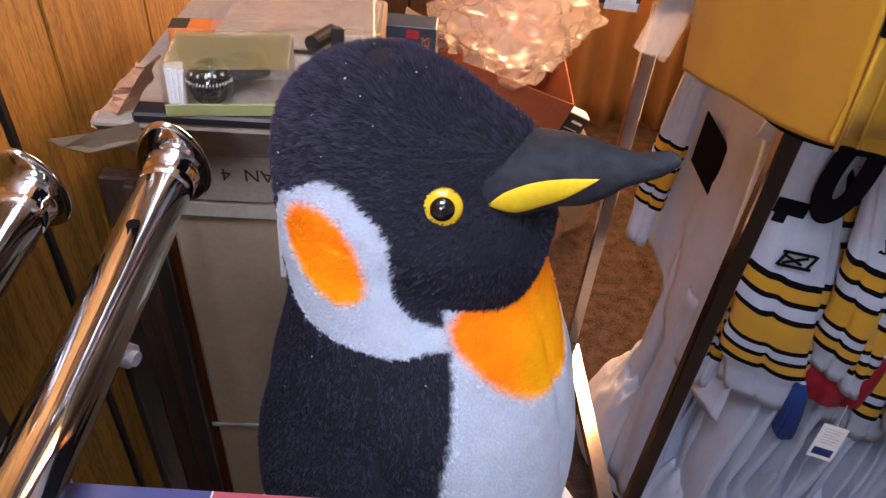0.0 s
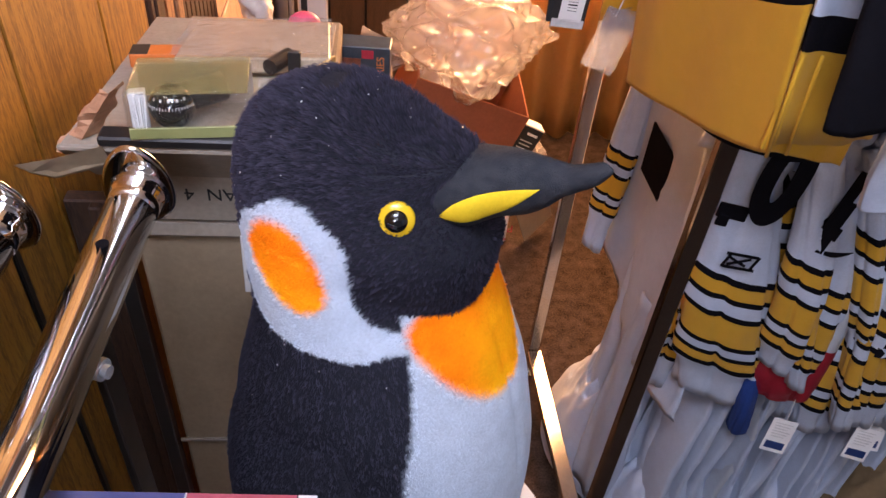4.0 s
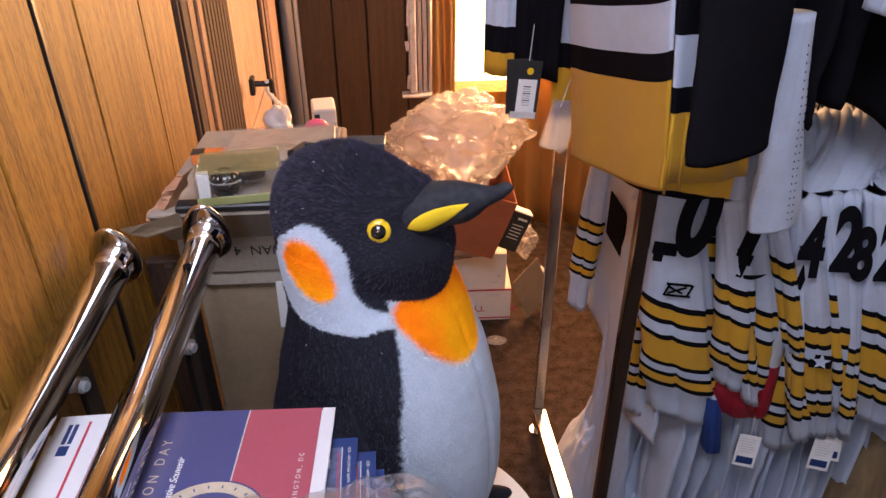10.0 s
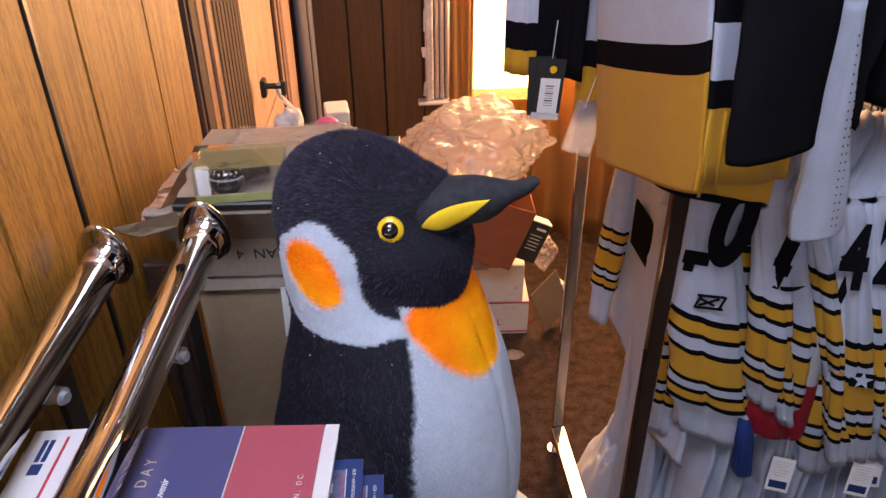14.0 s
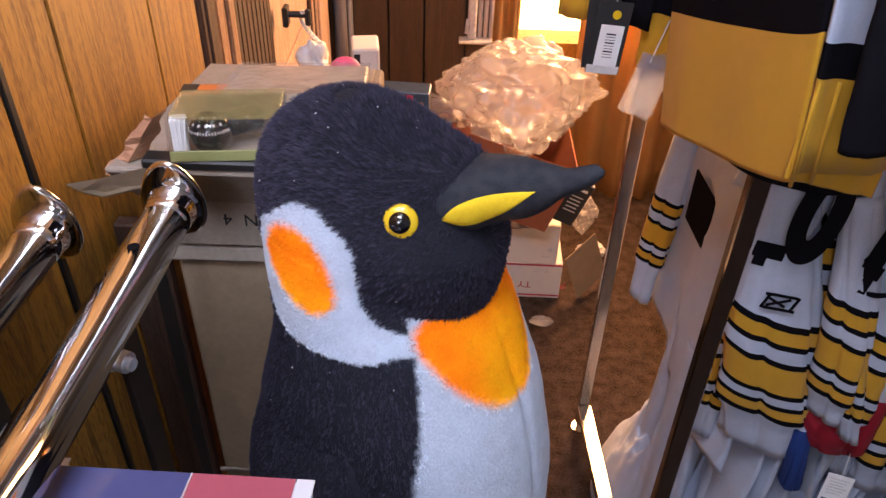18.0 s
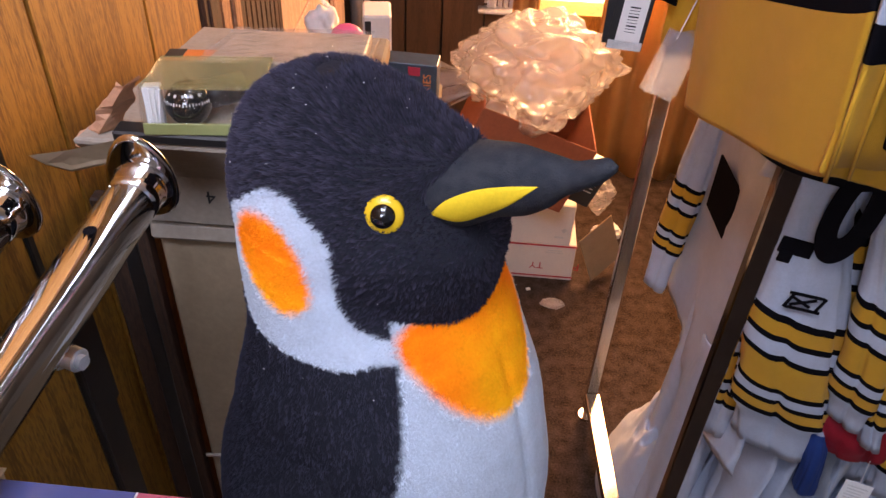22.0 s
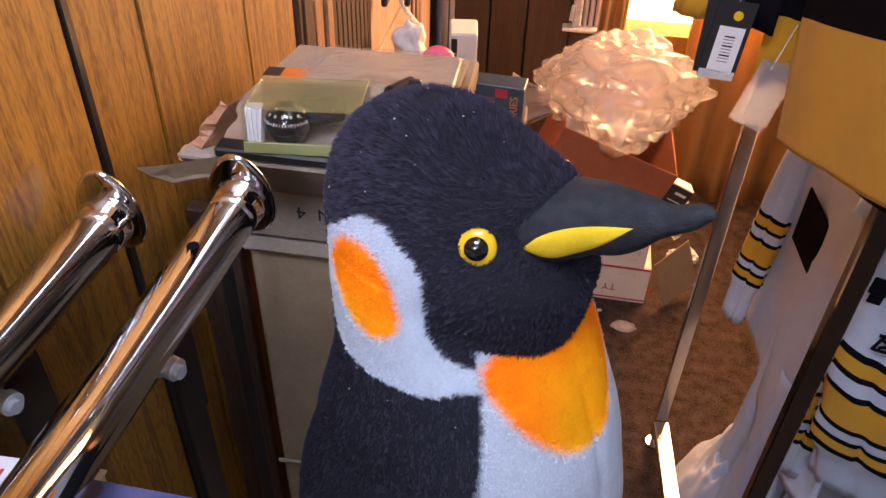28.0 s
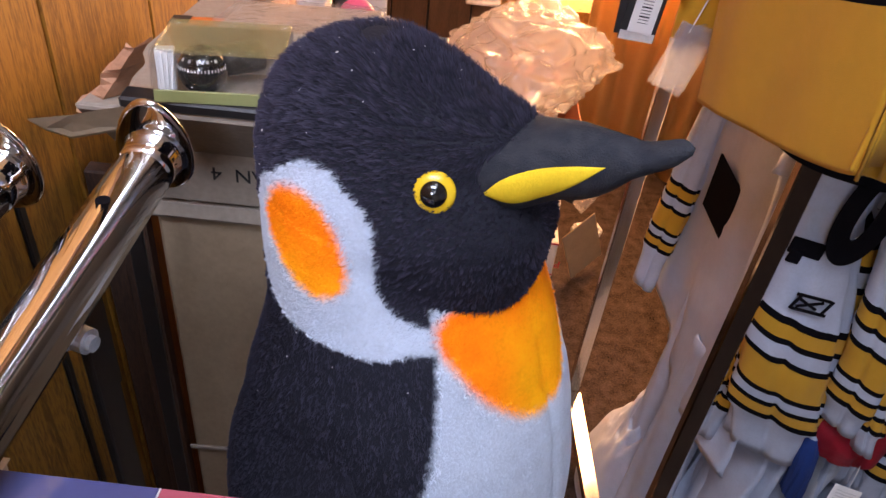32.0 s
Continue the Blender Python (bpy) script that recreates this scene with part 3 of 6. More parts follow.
def plush_colour(co):
    w = wob(co, 160) * 1.2 + wob(co, 420) * 0.8
    a = turn_of(co)
    aa, z = a + 1.2 * w, co.z + 0.0012 * w
    side = abs(aa)
    if skin(co.z, radians(a))[1] and co.z > 0.44:
        c, on_head = INKY, True
    else:
        on_head = False
        edge = FRONT + 4.5 * sstep(0.42, 0.32, z) - 1.5 * sstep(0.28, 0.24, z) + 4 * sstep(0.22, 0.15, z)
        c = mix3(SNOW, INKY, sstep(edge - 1.2, edge + 1.2, abs(aa - MID)))
    if z > 0.44:
        r = reg(COLLAR, side, z)
        if r > -0.004:
            c = mix3(c, SNOW, sstep(-0.0015, 0.0015, r))
            e = reg(EARSPOT, side, z)
            tone = mix3(ORANGE, YELLOW, sstep(0.530, 0.492, z) * 0.7 + 0.25 * wob(co, 60, 1.0) + 0.15 * w)
            c = mix3(c, tone, sstep(-0.004, 0.006, e))
    if not on_head and z > 0.38:
        e = reg(BIB, aa, z)
        tone = mix3(ORANGE, YELLOW, sstep(34, 10, abs(aa)) * 0.75 * sstep(0.49, 0.43, z) + 0.3 * sstep(30, 8, abs(aa)) + 0.3 * wob(co, 45, 2.0) + 0.15 * w)
        c = mix3(c, tone, sstep(-0.003, 0.006, e))
    return c


levels = [0.43 * i / 90 for i in range(90)] + [0.43 + 0.0016 * i for i in range(57)]
low_, high_ = levels[-1], 0.532 + HRZ * 0.82
levels += [low_ + (high_ - low_) * math.sin(0.5 * math.pi * i / 66) for i in range(1, 66)]
rings = []
for z in levels:
    c0, ring = centre_of(z), []
    up_ = max(0.0, (z - 0.532) / (HRZ * 0.82))
    for j in range(200):
        t = 2 * math.pi * j / 200
        r, on_head = skin(z, t)
        p = Vector((c0 + r * math.cos(t), -r * math.sin(t), z))
        r *= 1 + 0.010 * wob(p, 14) + 0.006 * wob(p, 40)
        if z < 0.48:
            r *= 1 - 0.022 * math.exp(-(((math.degrees(t) + 180) % 360 - 182) / 2.2) ** 2) * sstep(0.48, 0.42, z)
        # tuft of the brow that overhangs the beak
        x_, y_ = r * math.cos(t) / HRX, r * math.sin(t) / HRY
        tuft = math.exp(-((x_ - 0.66) / 0.17) ** 2 - (y_ / 0.42) ** 2 - ((up_ - 0.66) / 0.14) ** 2)
        ring.append((c0 + r * math.cos(t) + 0.024 * tuft, -r * math.sin(t), z + 0.0065 * tuft))
    rings.append(ring)
v, f = loft(rings)
body = from_arrays("body", v, [q[::-1] for q in f], PLUSH, penguin)
dye(body, plush_colour)

# beak: upturned, with a yellow streak on each side
XS = (0.055, 0.08, 0.10, 0.118, 0.130, 0.139, 0.148, 0.158, 0.1645)
CZ = (0.568, 0.5745, 0.5845, 0.5895, 0.5950, 0.6010, 0.6070, 0.6135, 0.617)
RZ = (0.0270, 0.0275, 0.0240, 0.0212, 0.0165, 0.0110, 0.0094, 0.0078, 0.0022)
RS = (0.0350, 0.0326, 0.0242, 0.0180, 0.0140, 0.0115, 0.0098, 0.0070, 0.0022)
rings = []
for i in range(81):
    x = XS[0] + (XS[-1] - XS[0]) * i / 80
    c0, rz, rs = spline(XS, CZ, x), spline(XS, RZ, x), spline(XS, RS, x)
    rings.append([(x, -rs * math.sin(2 * math.pi * j / 96), c0 + rz * math.cos(2 * math.pi * j / 96)) for j in range(96)])
v, f = loft(rings)
beak = from_arrays("beak", v, f, BEAKCLOTH, penguin, "smooth dark cloth beak")


def beak_colour(co):
    return mix3((0.021, 0.023, 0.030), (0.032, 0.034, 0.040), max(0.0, min(1.0, 0.5 + 1.2 * wob(co, 150))))


dye(beak, beak_colour)
STREAKCLOTH = mat("yellow_felt", (0.86, 0.60, 0.025), 0.8, 0, 0.08, 60, 0.5, 700, 0.1)
for side in (1, -1):
    verts, faces = [], []
    for i in range(49):
        x = 0.065 + 0.060 * i / 48
        zu = spline((0.065, 0.074, 0.088, 0.106, 0.125), (0.566, 0.5785, 0.5882, 0.5945, 0.5986), x)
        zl = spline((0.065, 0.083, 0.098, 0.111, 0.125), (0.5655, 0.5642, 0.572, 0.583, 0.5984), x)
        c0, rz, rs = spline(XS, CZ, x), spline(XS, RZ, x), spline(XS, RS, x)
        for j in range(13):
            z = zl + (zu - zl) * j / 12
            lift = 0.0009 * (1 - abs(2 * j / 12 - 1) ** 6) * min(1, i / 4, (48 - i) / 4) + 0.0002
            verts.append((x, -side * (rs * math.sqrt(max(0, 1 - ((z - c0) / rz) ** 2)) + lift), z))
    for i in range(48):
        for j in range(12):
            k = i * 13 + j
            faces.append((k, k + 13, k + 14, k + 1) if side > 0 else (k, k + 1, k + 14, k + 13))
    from_arrays("beak_streak", verts, faces, STREAKCLOTH, beak, "yellow streak sewn on the beak")


def eye(side):
    r, t = skin(0.568, radians(42.5))[0] * 0.975, radians(42.5)
    p = Vector((centre_of(0.568) + r * math.cos(t), -r * math.sin(t) * side, 0.568))
    d = Vector((0.42, -0.80 * side, 0.40)).normalized()
    q = d.to_track_quat("Z", "Y").to_matrix().to_4x4()
    bm = bmesh.new()
    bmesh.ops.create_uvsphere(bm, u_segments=40, v_segments=20, radius=0.0128)
    bmesh.ops.scale(bm, vec=(1, 1, 0.42), verts=bm.verts)
    bmesh.ops.transform(bm, matrix=Matrix.Translation(p) @ q, verts=bm.verts)
    rim = part("eye", bm, EYEYELLOW, penguin, "round toy eye with a yellow ring", True)
    bm = bmesh.new()
    bmesh.ops.create_uvsphere(bm, u_segments=40, v_segments=20, radius=0.0078)
    bmesh.ops.scale(bm, vec=(1, 1, 0.62), verts=bm.verts)
    bmesh.ops.transform(bm, matrix=Matrix.Translation(p + d * 0.0040) @ q, verts=bm.verts)
    part("pupil", bm, EYEBLACK, rim, "glossy black pupil", True)


eye(1), eye(-1)


def flipper(side):
    """A flat padded wing that lies on the side of the body."""
    rings = []
    for i in range(56):
        u = i / 55
        z = 0.405 - 0.215 * u
        a0 = 74 - 8 * sstep(0.0, 0.35, u) + 6 * sstep(0.8, 1.0, u)
        a1 = 140 - 50 * u * u
        th = 0.012 * sstep(0.0, 0.5, u) * sstep(1.02, 0.85, u)
        sag = 0.010 * u - 0.004 * sstep(0.4, 0.0, u)
        ring = []
        for j in range(48):
            w = j / 24 if j < 24 else 2 - j / 24
            a = radians(a0 + (a1 - a0) * w + 2.5 * math.sin(9 * u))
            rr = 1 / math.sqrt((math.cos(a) / spline(BZ, BB if math.cos(a) < 0 else BF, z)) ** 2 + (math.sin(a) / spline(BZ, BS, z)) ** 2)
            edge_ = (4 * w * (1 - w)) ** 0.35
            rr += (th * edge_ + sag) if j < 24 else (sag - 0.004 * edge_)
            ring.append((rr * math.cos(a), -side * rr * math.sin(a), z - 0.01 * w))
        rings.append(ring)
    v, f = loft(rings)
    ob = from_arrays("flipper", v, f, PLUSH, penguin, "black plush flipper with a pale edge")
    dye(ob, lambda co: INKY)
    at = ob.data.attributes["dye"]
    for k in range(len(ob.data.vertices)):
        if k % 48 in (46, 47) and 20 < k // 48 < 54:
            at.data[k].color = (*SNOW, 1)
    return ob


near_flipper = flipper(1)
flipper(-1)


def foot(side, back=0.0):
    bms = []
    for k, (dx, dy, r) in enumerate(((0.140, 0.060, 0.013), (0.142, 0.086, 0.0145), (0.128, 0.110, 0.0135))):
        b = bmesh.new()
        bmesh.ops.create_uvsphere(b, u_segments=20, v_segments=14, radius=1)
        bmesh.ops.scale(b, vec=(0.036, r, r), verts=b.verts)
        bmesh.ops.rotate(b, matrix=Euler((0, 0, radians(-side * (16 + 14 * (k - 1))))).to_matrix(), verts=b.verts)
        bmesh.ops.translate(b, vec=(dx - 0.012, -side * dy, r + 0.004), verts=b.verts)
        bms.append(b)
    b = bmesh.new()
    bmesh.ops.create_uvsphere(b, u_segments=24, v_segments=14, radius=1)
    bmesh.ops.scale(b, vec=(0.06, 0.045, 0.018), verts=b.verts)
    bmesh.ops.translate(b, vec=(0.080, -side * 0.075, 0.019), verts=b.verts)
    for q in [b, *bms]:
        bmesh.ops.translate(q, vec=(-back, side * back * 0.4, 0), verts=q.verts)
    ob = part("foot", bm_merge(b, *bms), PLUSH, penguin, "black plush foot with three toes", True)
    dye(ob, lambda co: INKY)


foot(1, 0.07)
foot(-1)


def fur(name, src, step, length, lie, keep, seed=3, cell=0.0045, gather=0.55):
    """Short pile: tapered hairs that lean along lie and gather in tufts, dark ones with root shade and tip sheen
    painted in, joined into one mesh.
    """
    rng = np.random.default_rng(seed)
    me = src.data
    cols = np.empty(len(me.vertices) * 4, dtype=np.float32)
    me.attributes["dye"].data.foreach_get("color", cols)
    cols = cols.reshape(-1, 4)
    V, F, C = [], [], []
    for p in me.polygons:
        if len(p.vertices) != 4 or not keep(p.center):
            continue
        st = step if p.center.y < 0.03 else 1.6 * step
        n_h = rng.poisson(p.area / (st * st))
        if not n_h:
            continue
        q = [np.array(me.vertices[i].co) for i in p.vertices]
        nrm = np.array(p.normal)
        L0 = np.array(lie(p.center))
        L0 = L0 - nrm * L0.dot(nrm)
        L0 /= np.linalg.norm(L0) + 1e-9
        sd = np.cross(nrm, L0)
        base = cols[p.vertices[0], :3]
        mixed = src is body and max(abs(cols[i, :3] - base).max() for i in p.vertices) > 0.04
        for _ in range(n_h):
            a, b = rng.random(2)
            o = q[0] * (1 - a) * (1 - b) + q[1] * a * (1 - b) + q[2] * a * b + q[3] * (1 - a) * b
            if mixed:
                base = np.array(plush_colour(Vector(o)))
            pale = base[0] > 0.1
            # tufts: cells stretched along the lie of the pile
            al = o - L0 * (0.45 * o.dot(L0))
            near = noise.voronoi(Vector(al) / cell)[1][0]
            tone = noise.cell(near * 7.3)
            to = np.array(near) * cell - al
            to -= nrm * to.dot(nrm)
            ln = length * (1 - 0.45 * sstep(0.600, 0.545, o[2]) * (src is body)) * (0.7 + 0.5 * rng.random() + 0.35 * tone) * (0.7 if pale else 1.0)
            dirn = nrm * (0.22 if pale and not mixed else 0.62 + 0.25 * tone) + L0 * (0.75 + 0.4 * rng.random()) + sd * (0.35 * (rng.random() - 0.5) + 0.5 * wob(o, 75, 4.0))
            dirn /= np.linalg.norm(dirn)
            wv = (sd + (0.1 if pale else 0.4) * nrm * (rng.random() - 0.5)) * (0.0007 if pale else 0.00042)
            k = len(V)
            V += [o - wv - nrm * 0.0006, o + wv - nrm * 0.0006, o + dirn * ln + to * (gather * (0.35 if pale else 1.0))]
            F.append((k, k + 1, k + 2))
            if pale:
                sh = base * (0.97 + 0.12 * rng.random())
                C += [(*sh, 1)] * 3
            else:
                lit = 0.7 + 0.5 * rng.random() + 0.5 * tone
                C += [(*(base * 0.5 * lit), 1)] * 2 + [(*(base * (TIP_SHEEN if name == "head_fur" else BODY_TIP_SHEEN) * lit), 1)]
    me2 = bpy.data.meshes.new(name)
    me2.from_pydata([tuple(x) for x in V], [], F)
    at = me2.attributes.new("dye", "FLOAT_COLOR", "POINT")
    at.data.foreach_set("color", np.array(C, dtype=np.float32).ravel())
    me2.materials.append(PLUSH)
    ob = new(name, me2)
    ob.parent = penguin
    return tagged(ob, "", "", kind="stuff")


# Brighter tip colours paint the sheen of lit pile onto the dark hairs.
TIP_SHEEN, BODY_TIP_SHEEN = np.array((2.35, 2.15, 2.4)), np.array((1.5, 1.45, 1.65))
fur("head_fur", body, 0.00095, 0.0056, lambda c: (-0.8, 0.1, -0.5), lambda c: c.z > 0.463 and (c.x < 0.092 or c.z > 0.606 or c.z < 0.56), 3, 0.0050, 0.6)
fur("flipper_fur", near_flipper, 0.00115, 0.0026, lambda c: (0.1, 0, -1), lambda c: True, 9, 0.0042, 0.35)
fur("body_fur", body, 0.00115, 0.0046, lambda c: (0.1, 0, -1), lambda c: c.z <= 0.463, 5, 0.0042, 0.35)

rng = np.random.default_rng(21)
V, F = [], []
for src, want in ((body, 130),):
    polys = [p for p in src.data.polygons if len(p.vertices) == 4]
    while want:
        p = polys[rng.integers(len(polys))]
        if src.data.attributes["dye"].data[p.vertices[0]].color[0] > 0.1:
            continue
        want -= 1
        o, s_ = p.center + p.normal * 0.0022, 0.0003 + 0.0004 * rng.random() ** 3
        e1 = p.normal.orthogonal().normalized()
        e2 = p.normal.cross(e1)
        k, tw = len(V), 6.3 * rng.random()
        for j in range(5):
            q_ = tw + 2 * math.pi * j / 5
            V.append(o + e1 * (s_ * math.cos(q_) * (1 + rng.random())) + e2 * (s_ * math.sin(q_)))
        F.append(tuple(range(k, k + 5)))
lint = from_arrays("lint", V, F, WHITEPAPER, penguin, smooth=False)
tagged(lint, "", "", kind="stuff")

stool = root("stool", "round white topped stool under the plush penguin", "stool", pose(0.04, 0.42, 0))
bm = bm_tube((0, 0, BASE - 0.03), (0, 0, BASE), 0.208, 96)
bmesh.ops.bevel(bm, geom=[e for e in bm.edges if abs(e.verts[0].co.z - e.verts[1].co.z) < 1e-5], offset=0.006, segments=3, affect="EDGES")
seat = part("seat", bm, STOOLWHITE, stool)
part("seam", bm_box(0.0022, 0.40, 0.0006, (0.115, 0, BASE + 0.0002), 0, (0, 0, 0)), mat("grey_joint", (0.35, 0.35, 0.34), 0.5), seat)
part("pole", bm_tube((0, 0, 0.02), (0, 0, BASE - 0.03), 0.03, 32), DARKCHROME, stool, smooth=True)
bm = bm_tube((0, 0, 0), (0, 0, 0.022), 0.19, 64, 0.17)
part("base", bm, DARKCHROME, stool)

# ---- clothes rack ----
RX, RY0, RY1 = 0.443, 0.772, 1.275
rack = root("clothes_rack", "square tube chrome double rail clothes rack", "clothes rack")


def post(x, y, top, metal, name="upright"):
    part(name, bm_box(0.027, 0.018, top - 0.03, (x, y, 0.03 + (top - 0.03) / 2), 0.002), metal, rack)
    part("foot", bm_merge(bm_tube((x, y, 0.0), (x, y, 0.008), 0.02, 20), bm_tube((x, y, 0.008), (x, y, 0.035), 0.009, 14)), WARMCHROME, rack, "small chrome levelling foot")


for xx in (RX, RX + 1.35):
    post(xx, RY0, 2.0, DARKCHROME)
    post(xx - 0.03, RY1, 2.0, WARMCHROME)
    part("crossbar", bm_box(0.034, RY1 - RY0 - 0.02, 0.022, (xx - 0.015, (RY0 + RY1) / 2, 0.085), 0.002, (0, 0, 3.4)), WARMCHROME, rack)
    part("crossbar", bm_box(0.03, RY1 - RY0 - 0.02, 0.03, (xx - 0.015, (RY0 + RY1) / 2, 1.985), 0.002, (0, 0, 3.4)), DARKCHROME, rack)
    part("crossbar", bm_box(0.03, RY1 - RY0 - 0.02, 0.03, (xx - 0.015, (RY0 + RY1) / 2, 1.135), 0.002, (0, 0, 3.4)), DARKCHROME, rack)
RAILY = 1.0
for z in (1.985, 1.135):
    part("rail", bm_tube((RX - 0.02, RAILY, z), (RX + 1.36, RAILY, z), 0.014, 20), DARKCHROME, rack, smooth=True)

W_, B_, G_, R_, S_ = 0, 1, 2, 3, 4
CLOTHS = [CLOTHWHITE, CLOTHBLACK, CLOTHGOLD, CLOTHRED, CLOTHSILVER, CLOTHBLUE]
# bands of a sleeve by share of its length: upper end and cloth
STRIPES = [(0.50, W_), (0.522, B_), (0.565, G_), (0.583, B_), (0.625, W_), (0.645, B_), (0.745, G_), (0.763, B_), (0.793, W_), (0.811, B_), (0.845, G_), (0.865, B_), (1.0, W_)]


def banded_tube(name, path_fn, rad_fn, bands, parent, n=36, per=3, label="", seed=0.0, fold=0.18, droop=0.0):
    """A sleeve: rings along a path, cut exactly at the band edges; each band has its own cloth."""
    us, mi = [0.0], []
    prev = 0.0
    for end, m_ in bands:
        k = max(per, int((end - prev) / 0.035))
        for i in range(1, k + 1):
            us.append(prev + (end - prev) * i / k)
            mi.append(m_)
        prev = end
    rings = []
    for u in us:
        c, ax, ay = path_fn(u)
        rx, ry = rad_fn(u)
        ring = []
        for j in range(n):
            t = 2 * math.pi * j / n
            cr = 1 - abs(math.sin(2.5 * t + seed + 0.8 * math.sin(3 * u + seed)))
            k = 1 + fold * 0.5 * math.sin(3 * t + seed + 2.5 * u) * (0.4 + u) - fold * 1.1 * cr ** 4 * (0.5 + 0.6 * u) + 0.10 * wob((math.cos(t), math.sin(t), u * 4), 1.1, seed) + 0.05 * wob((math.cos(t) * 3, math.sin(t) * 3, u * 14), 1.0, seed)
            ring.append(Vector(c) + Vector(ax) * (rx * k * math.cos(t)) + Vector(ay) * (ry * k * math.sin(t)) - Vector((0, 0, droop * rx * math.cos(t) * min(1, 3 * u))))
        rings.append(ring)
    v, f = loft(rings)
    idx = [m_ for m_ in mi for _ in range(n)] + [mi[0], mi[-1]]
    return from_arrays(name, v, f, None, parent, label, mats=CLOTHS, midx=idx)


def torso(name, x0, half, y0, y1, z0, z1, bands, parent, seed, drop=0.10, nx=30, wave=0.018):
    """The body of a hanging shirt: front and back sheets, closed at the sides, shoulders sloping."""
    us, mi, prev = [0.0], [], 0.0
    for end, m_ in bands:
        k = max(2, int((end - prev) / 0.025))
        for i in range(1, k + 1):
            us.append(prev + (end - prev) * i / k)
            mi.append(m_)
        prev = end
    rings = []
    for u in us:
        ring = []
        for j in range(2 * nx):
            s = j / nx if j < nx else 2 - j / nx
            front = 1 if j < nx else -1
            y = y0 + (y1 - y0) * s
            e = abs(2 * s - 1)
            top = z1 - drop * e ** 1.5
            z = top + (z0 - top) * u
            bulge = half * (1 - e ** 4) * (0.55 + 0.45 * u) + 0.002
            x = x0 - front * bulge + wave * u * math.sin(9 * s + seed + 1.5 * u) + 0.01 * wob((y, z, seed), 9) + 0.010 * u * (0.3 - abs(wob((y, 0.35 * z + 0.4 * y, seed), 24))) + 0.006 * u * (0.3 - abs(wob((0.6 * y, z, seed), 34)))
            ring.append((x, y + 0.01 * u * math.sin(seed + 5 * u), z + 0.008 * math.sin(7 * s + seed) * u))
        rings.append(ring)
    v, f = loft(rings)
    idx = [m_ for m_ in mi for _ in range(2 * nx)] + [mi[0], mi[-1]]
    return from_arrays(name, v, f, None, parent, mats=CLOTHS, midx=idx)


def hanger(x, z, parent, reach=0.19):
    bms = [bm_tube((x, RAILY, z - 0.07), (x, RAILY, z + 0.005), 0.0018, 8)]
    for s in (-1, 1):
        bms.append(bm_tube((x, RAILY, z - 0.07), (x, RAILY + s * reach, z - 0.13), 0.004, 10))
    for i in range(10):
        a0, a1 = math.pi * (0.5 - 1.2 * i / 10) + 1.2, math.pi * (0.5 - 1.2 * (i + 1) / 10) + 1.2
        bms.append(bm_tube((x, RAILY + 0.018 * math.cos(a0), z + 0.014 * math.sin(a0)), (x, RAILY + 0.018 * math.cos(a1), z + 0.014 * math.sin(a1)), 0.0018, 8))
    part("hanger", bm_merge(*bms), BLACKSTEEL, parent, "black plastic hanger")


def striped(z0, zs, ze, zc):
    """Bands of a sleeve from its shoulder height z0: stripes between zs and ze, cuff down to zc."""
    k = lambda z: (z0 - z) / (z0 - zc)
    a, b = k(zs), k(ze)
    out = [(a, W_)]
    for e, m_ in STRIPES[1:-1]:
        out.append((a + (b - a) * (e - 0.50) / 0.365, m_))
    return out + [(1.0, W_)]


def sleeve(parent, x0, y0, z0, x1, y1, zc, bands, rx, ry, seed, out=-0.02, name="sleeve", skew=0.25, tuck=0.22, fold=0.22):
    a, b = Vector((x0, y0, z0)), Vector((x1, y1, zc))

    def path(u):
        c = a + (b - a) * u + Vector((0, out * math.sin(math.pi * u), 0))
        return c, (math.cos(skew), -math.sin(skew), 0), (math.sin(skew), math.cos(skew), 0)
    cuff = bands[-2][0]
    return banded_tube(name, path, lambda u: (rx * (0.72 + 0.28 * sstep(0, 0.5, u)) * (1 - tuck * sstep(cuff, cuff + 0.05, u)), ry * (0.8 + 0.2 * sstep(0, 0.4, u)) * (1 - tuck * sstep(cuff, cuff + 0.05, u))), bands, parent, seed=seed, n=56, fold=fold, droop=0.22 + 0.08 * math.sin(3 * seed))


def shoulder(parent, x, x0, y0, z0, rx, ry, seed, skew=0.25):
    """Cloth that runs from the hanger down into a sleeve."""
    a, b, c = Vector((x, RAILY - 0.02, 1.088)), Vector((x + 0.3 * (x0 - x), RAILY - 0.13, 1.085)), Vector((x0, y0, z0 - 0.03))
    rings = []
    for i in range(15):
        u = i / 14
        p = a * (1 - u) ** 2 + b * (2 * u * (1 - u)) + c * u * u
        q = (b - a) * (1 - u) + (c - b) * u
        side = Vector((math.cos(skew), -math.sin(skew), 0))
        up = side.cross(q.normalized())
        w_, h_ = rx * (0.45 + 0.33 * u), ry * (0.55 + 0.30 * u)
        ring = []
        for j in range(28):
            t = 2 * math.pi * j / 28
            k = 1 + 0.10 * math.sin(3 * t + seed + 3 * u) + 0.08 * wob((math.cos(t), math.sin(t), 3 * u), 1.3, seed)
            ring.append(p + side * (w_ * k * math.cos(t)) + up * (h_ * k * math.sin(t)))
        rings.append(ring)
    v, f = loft(rings)
    return from_arrays("shoulder", v, f, CLOTHWHITE, parent)


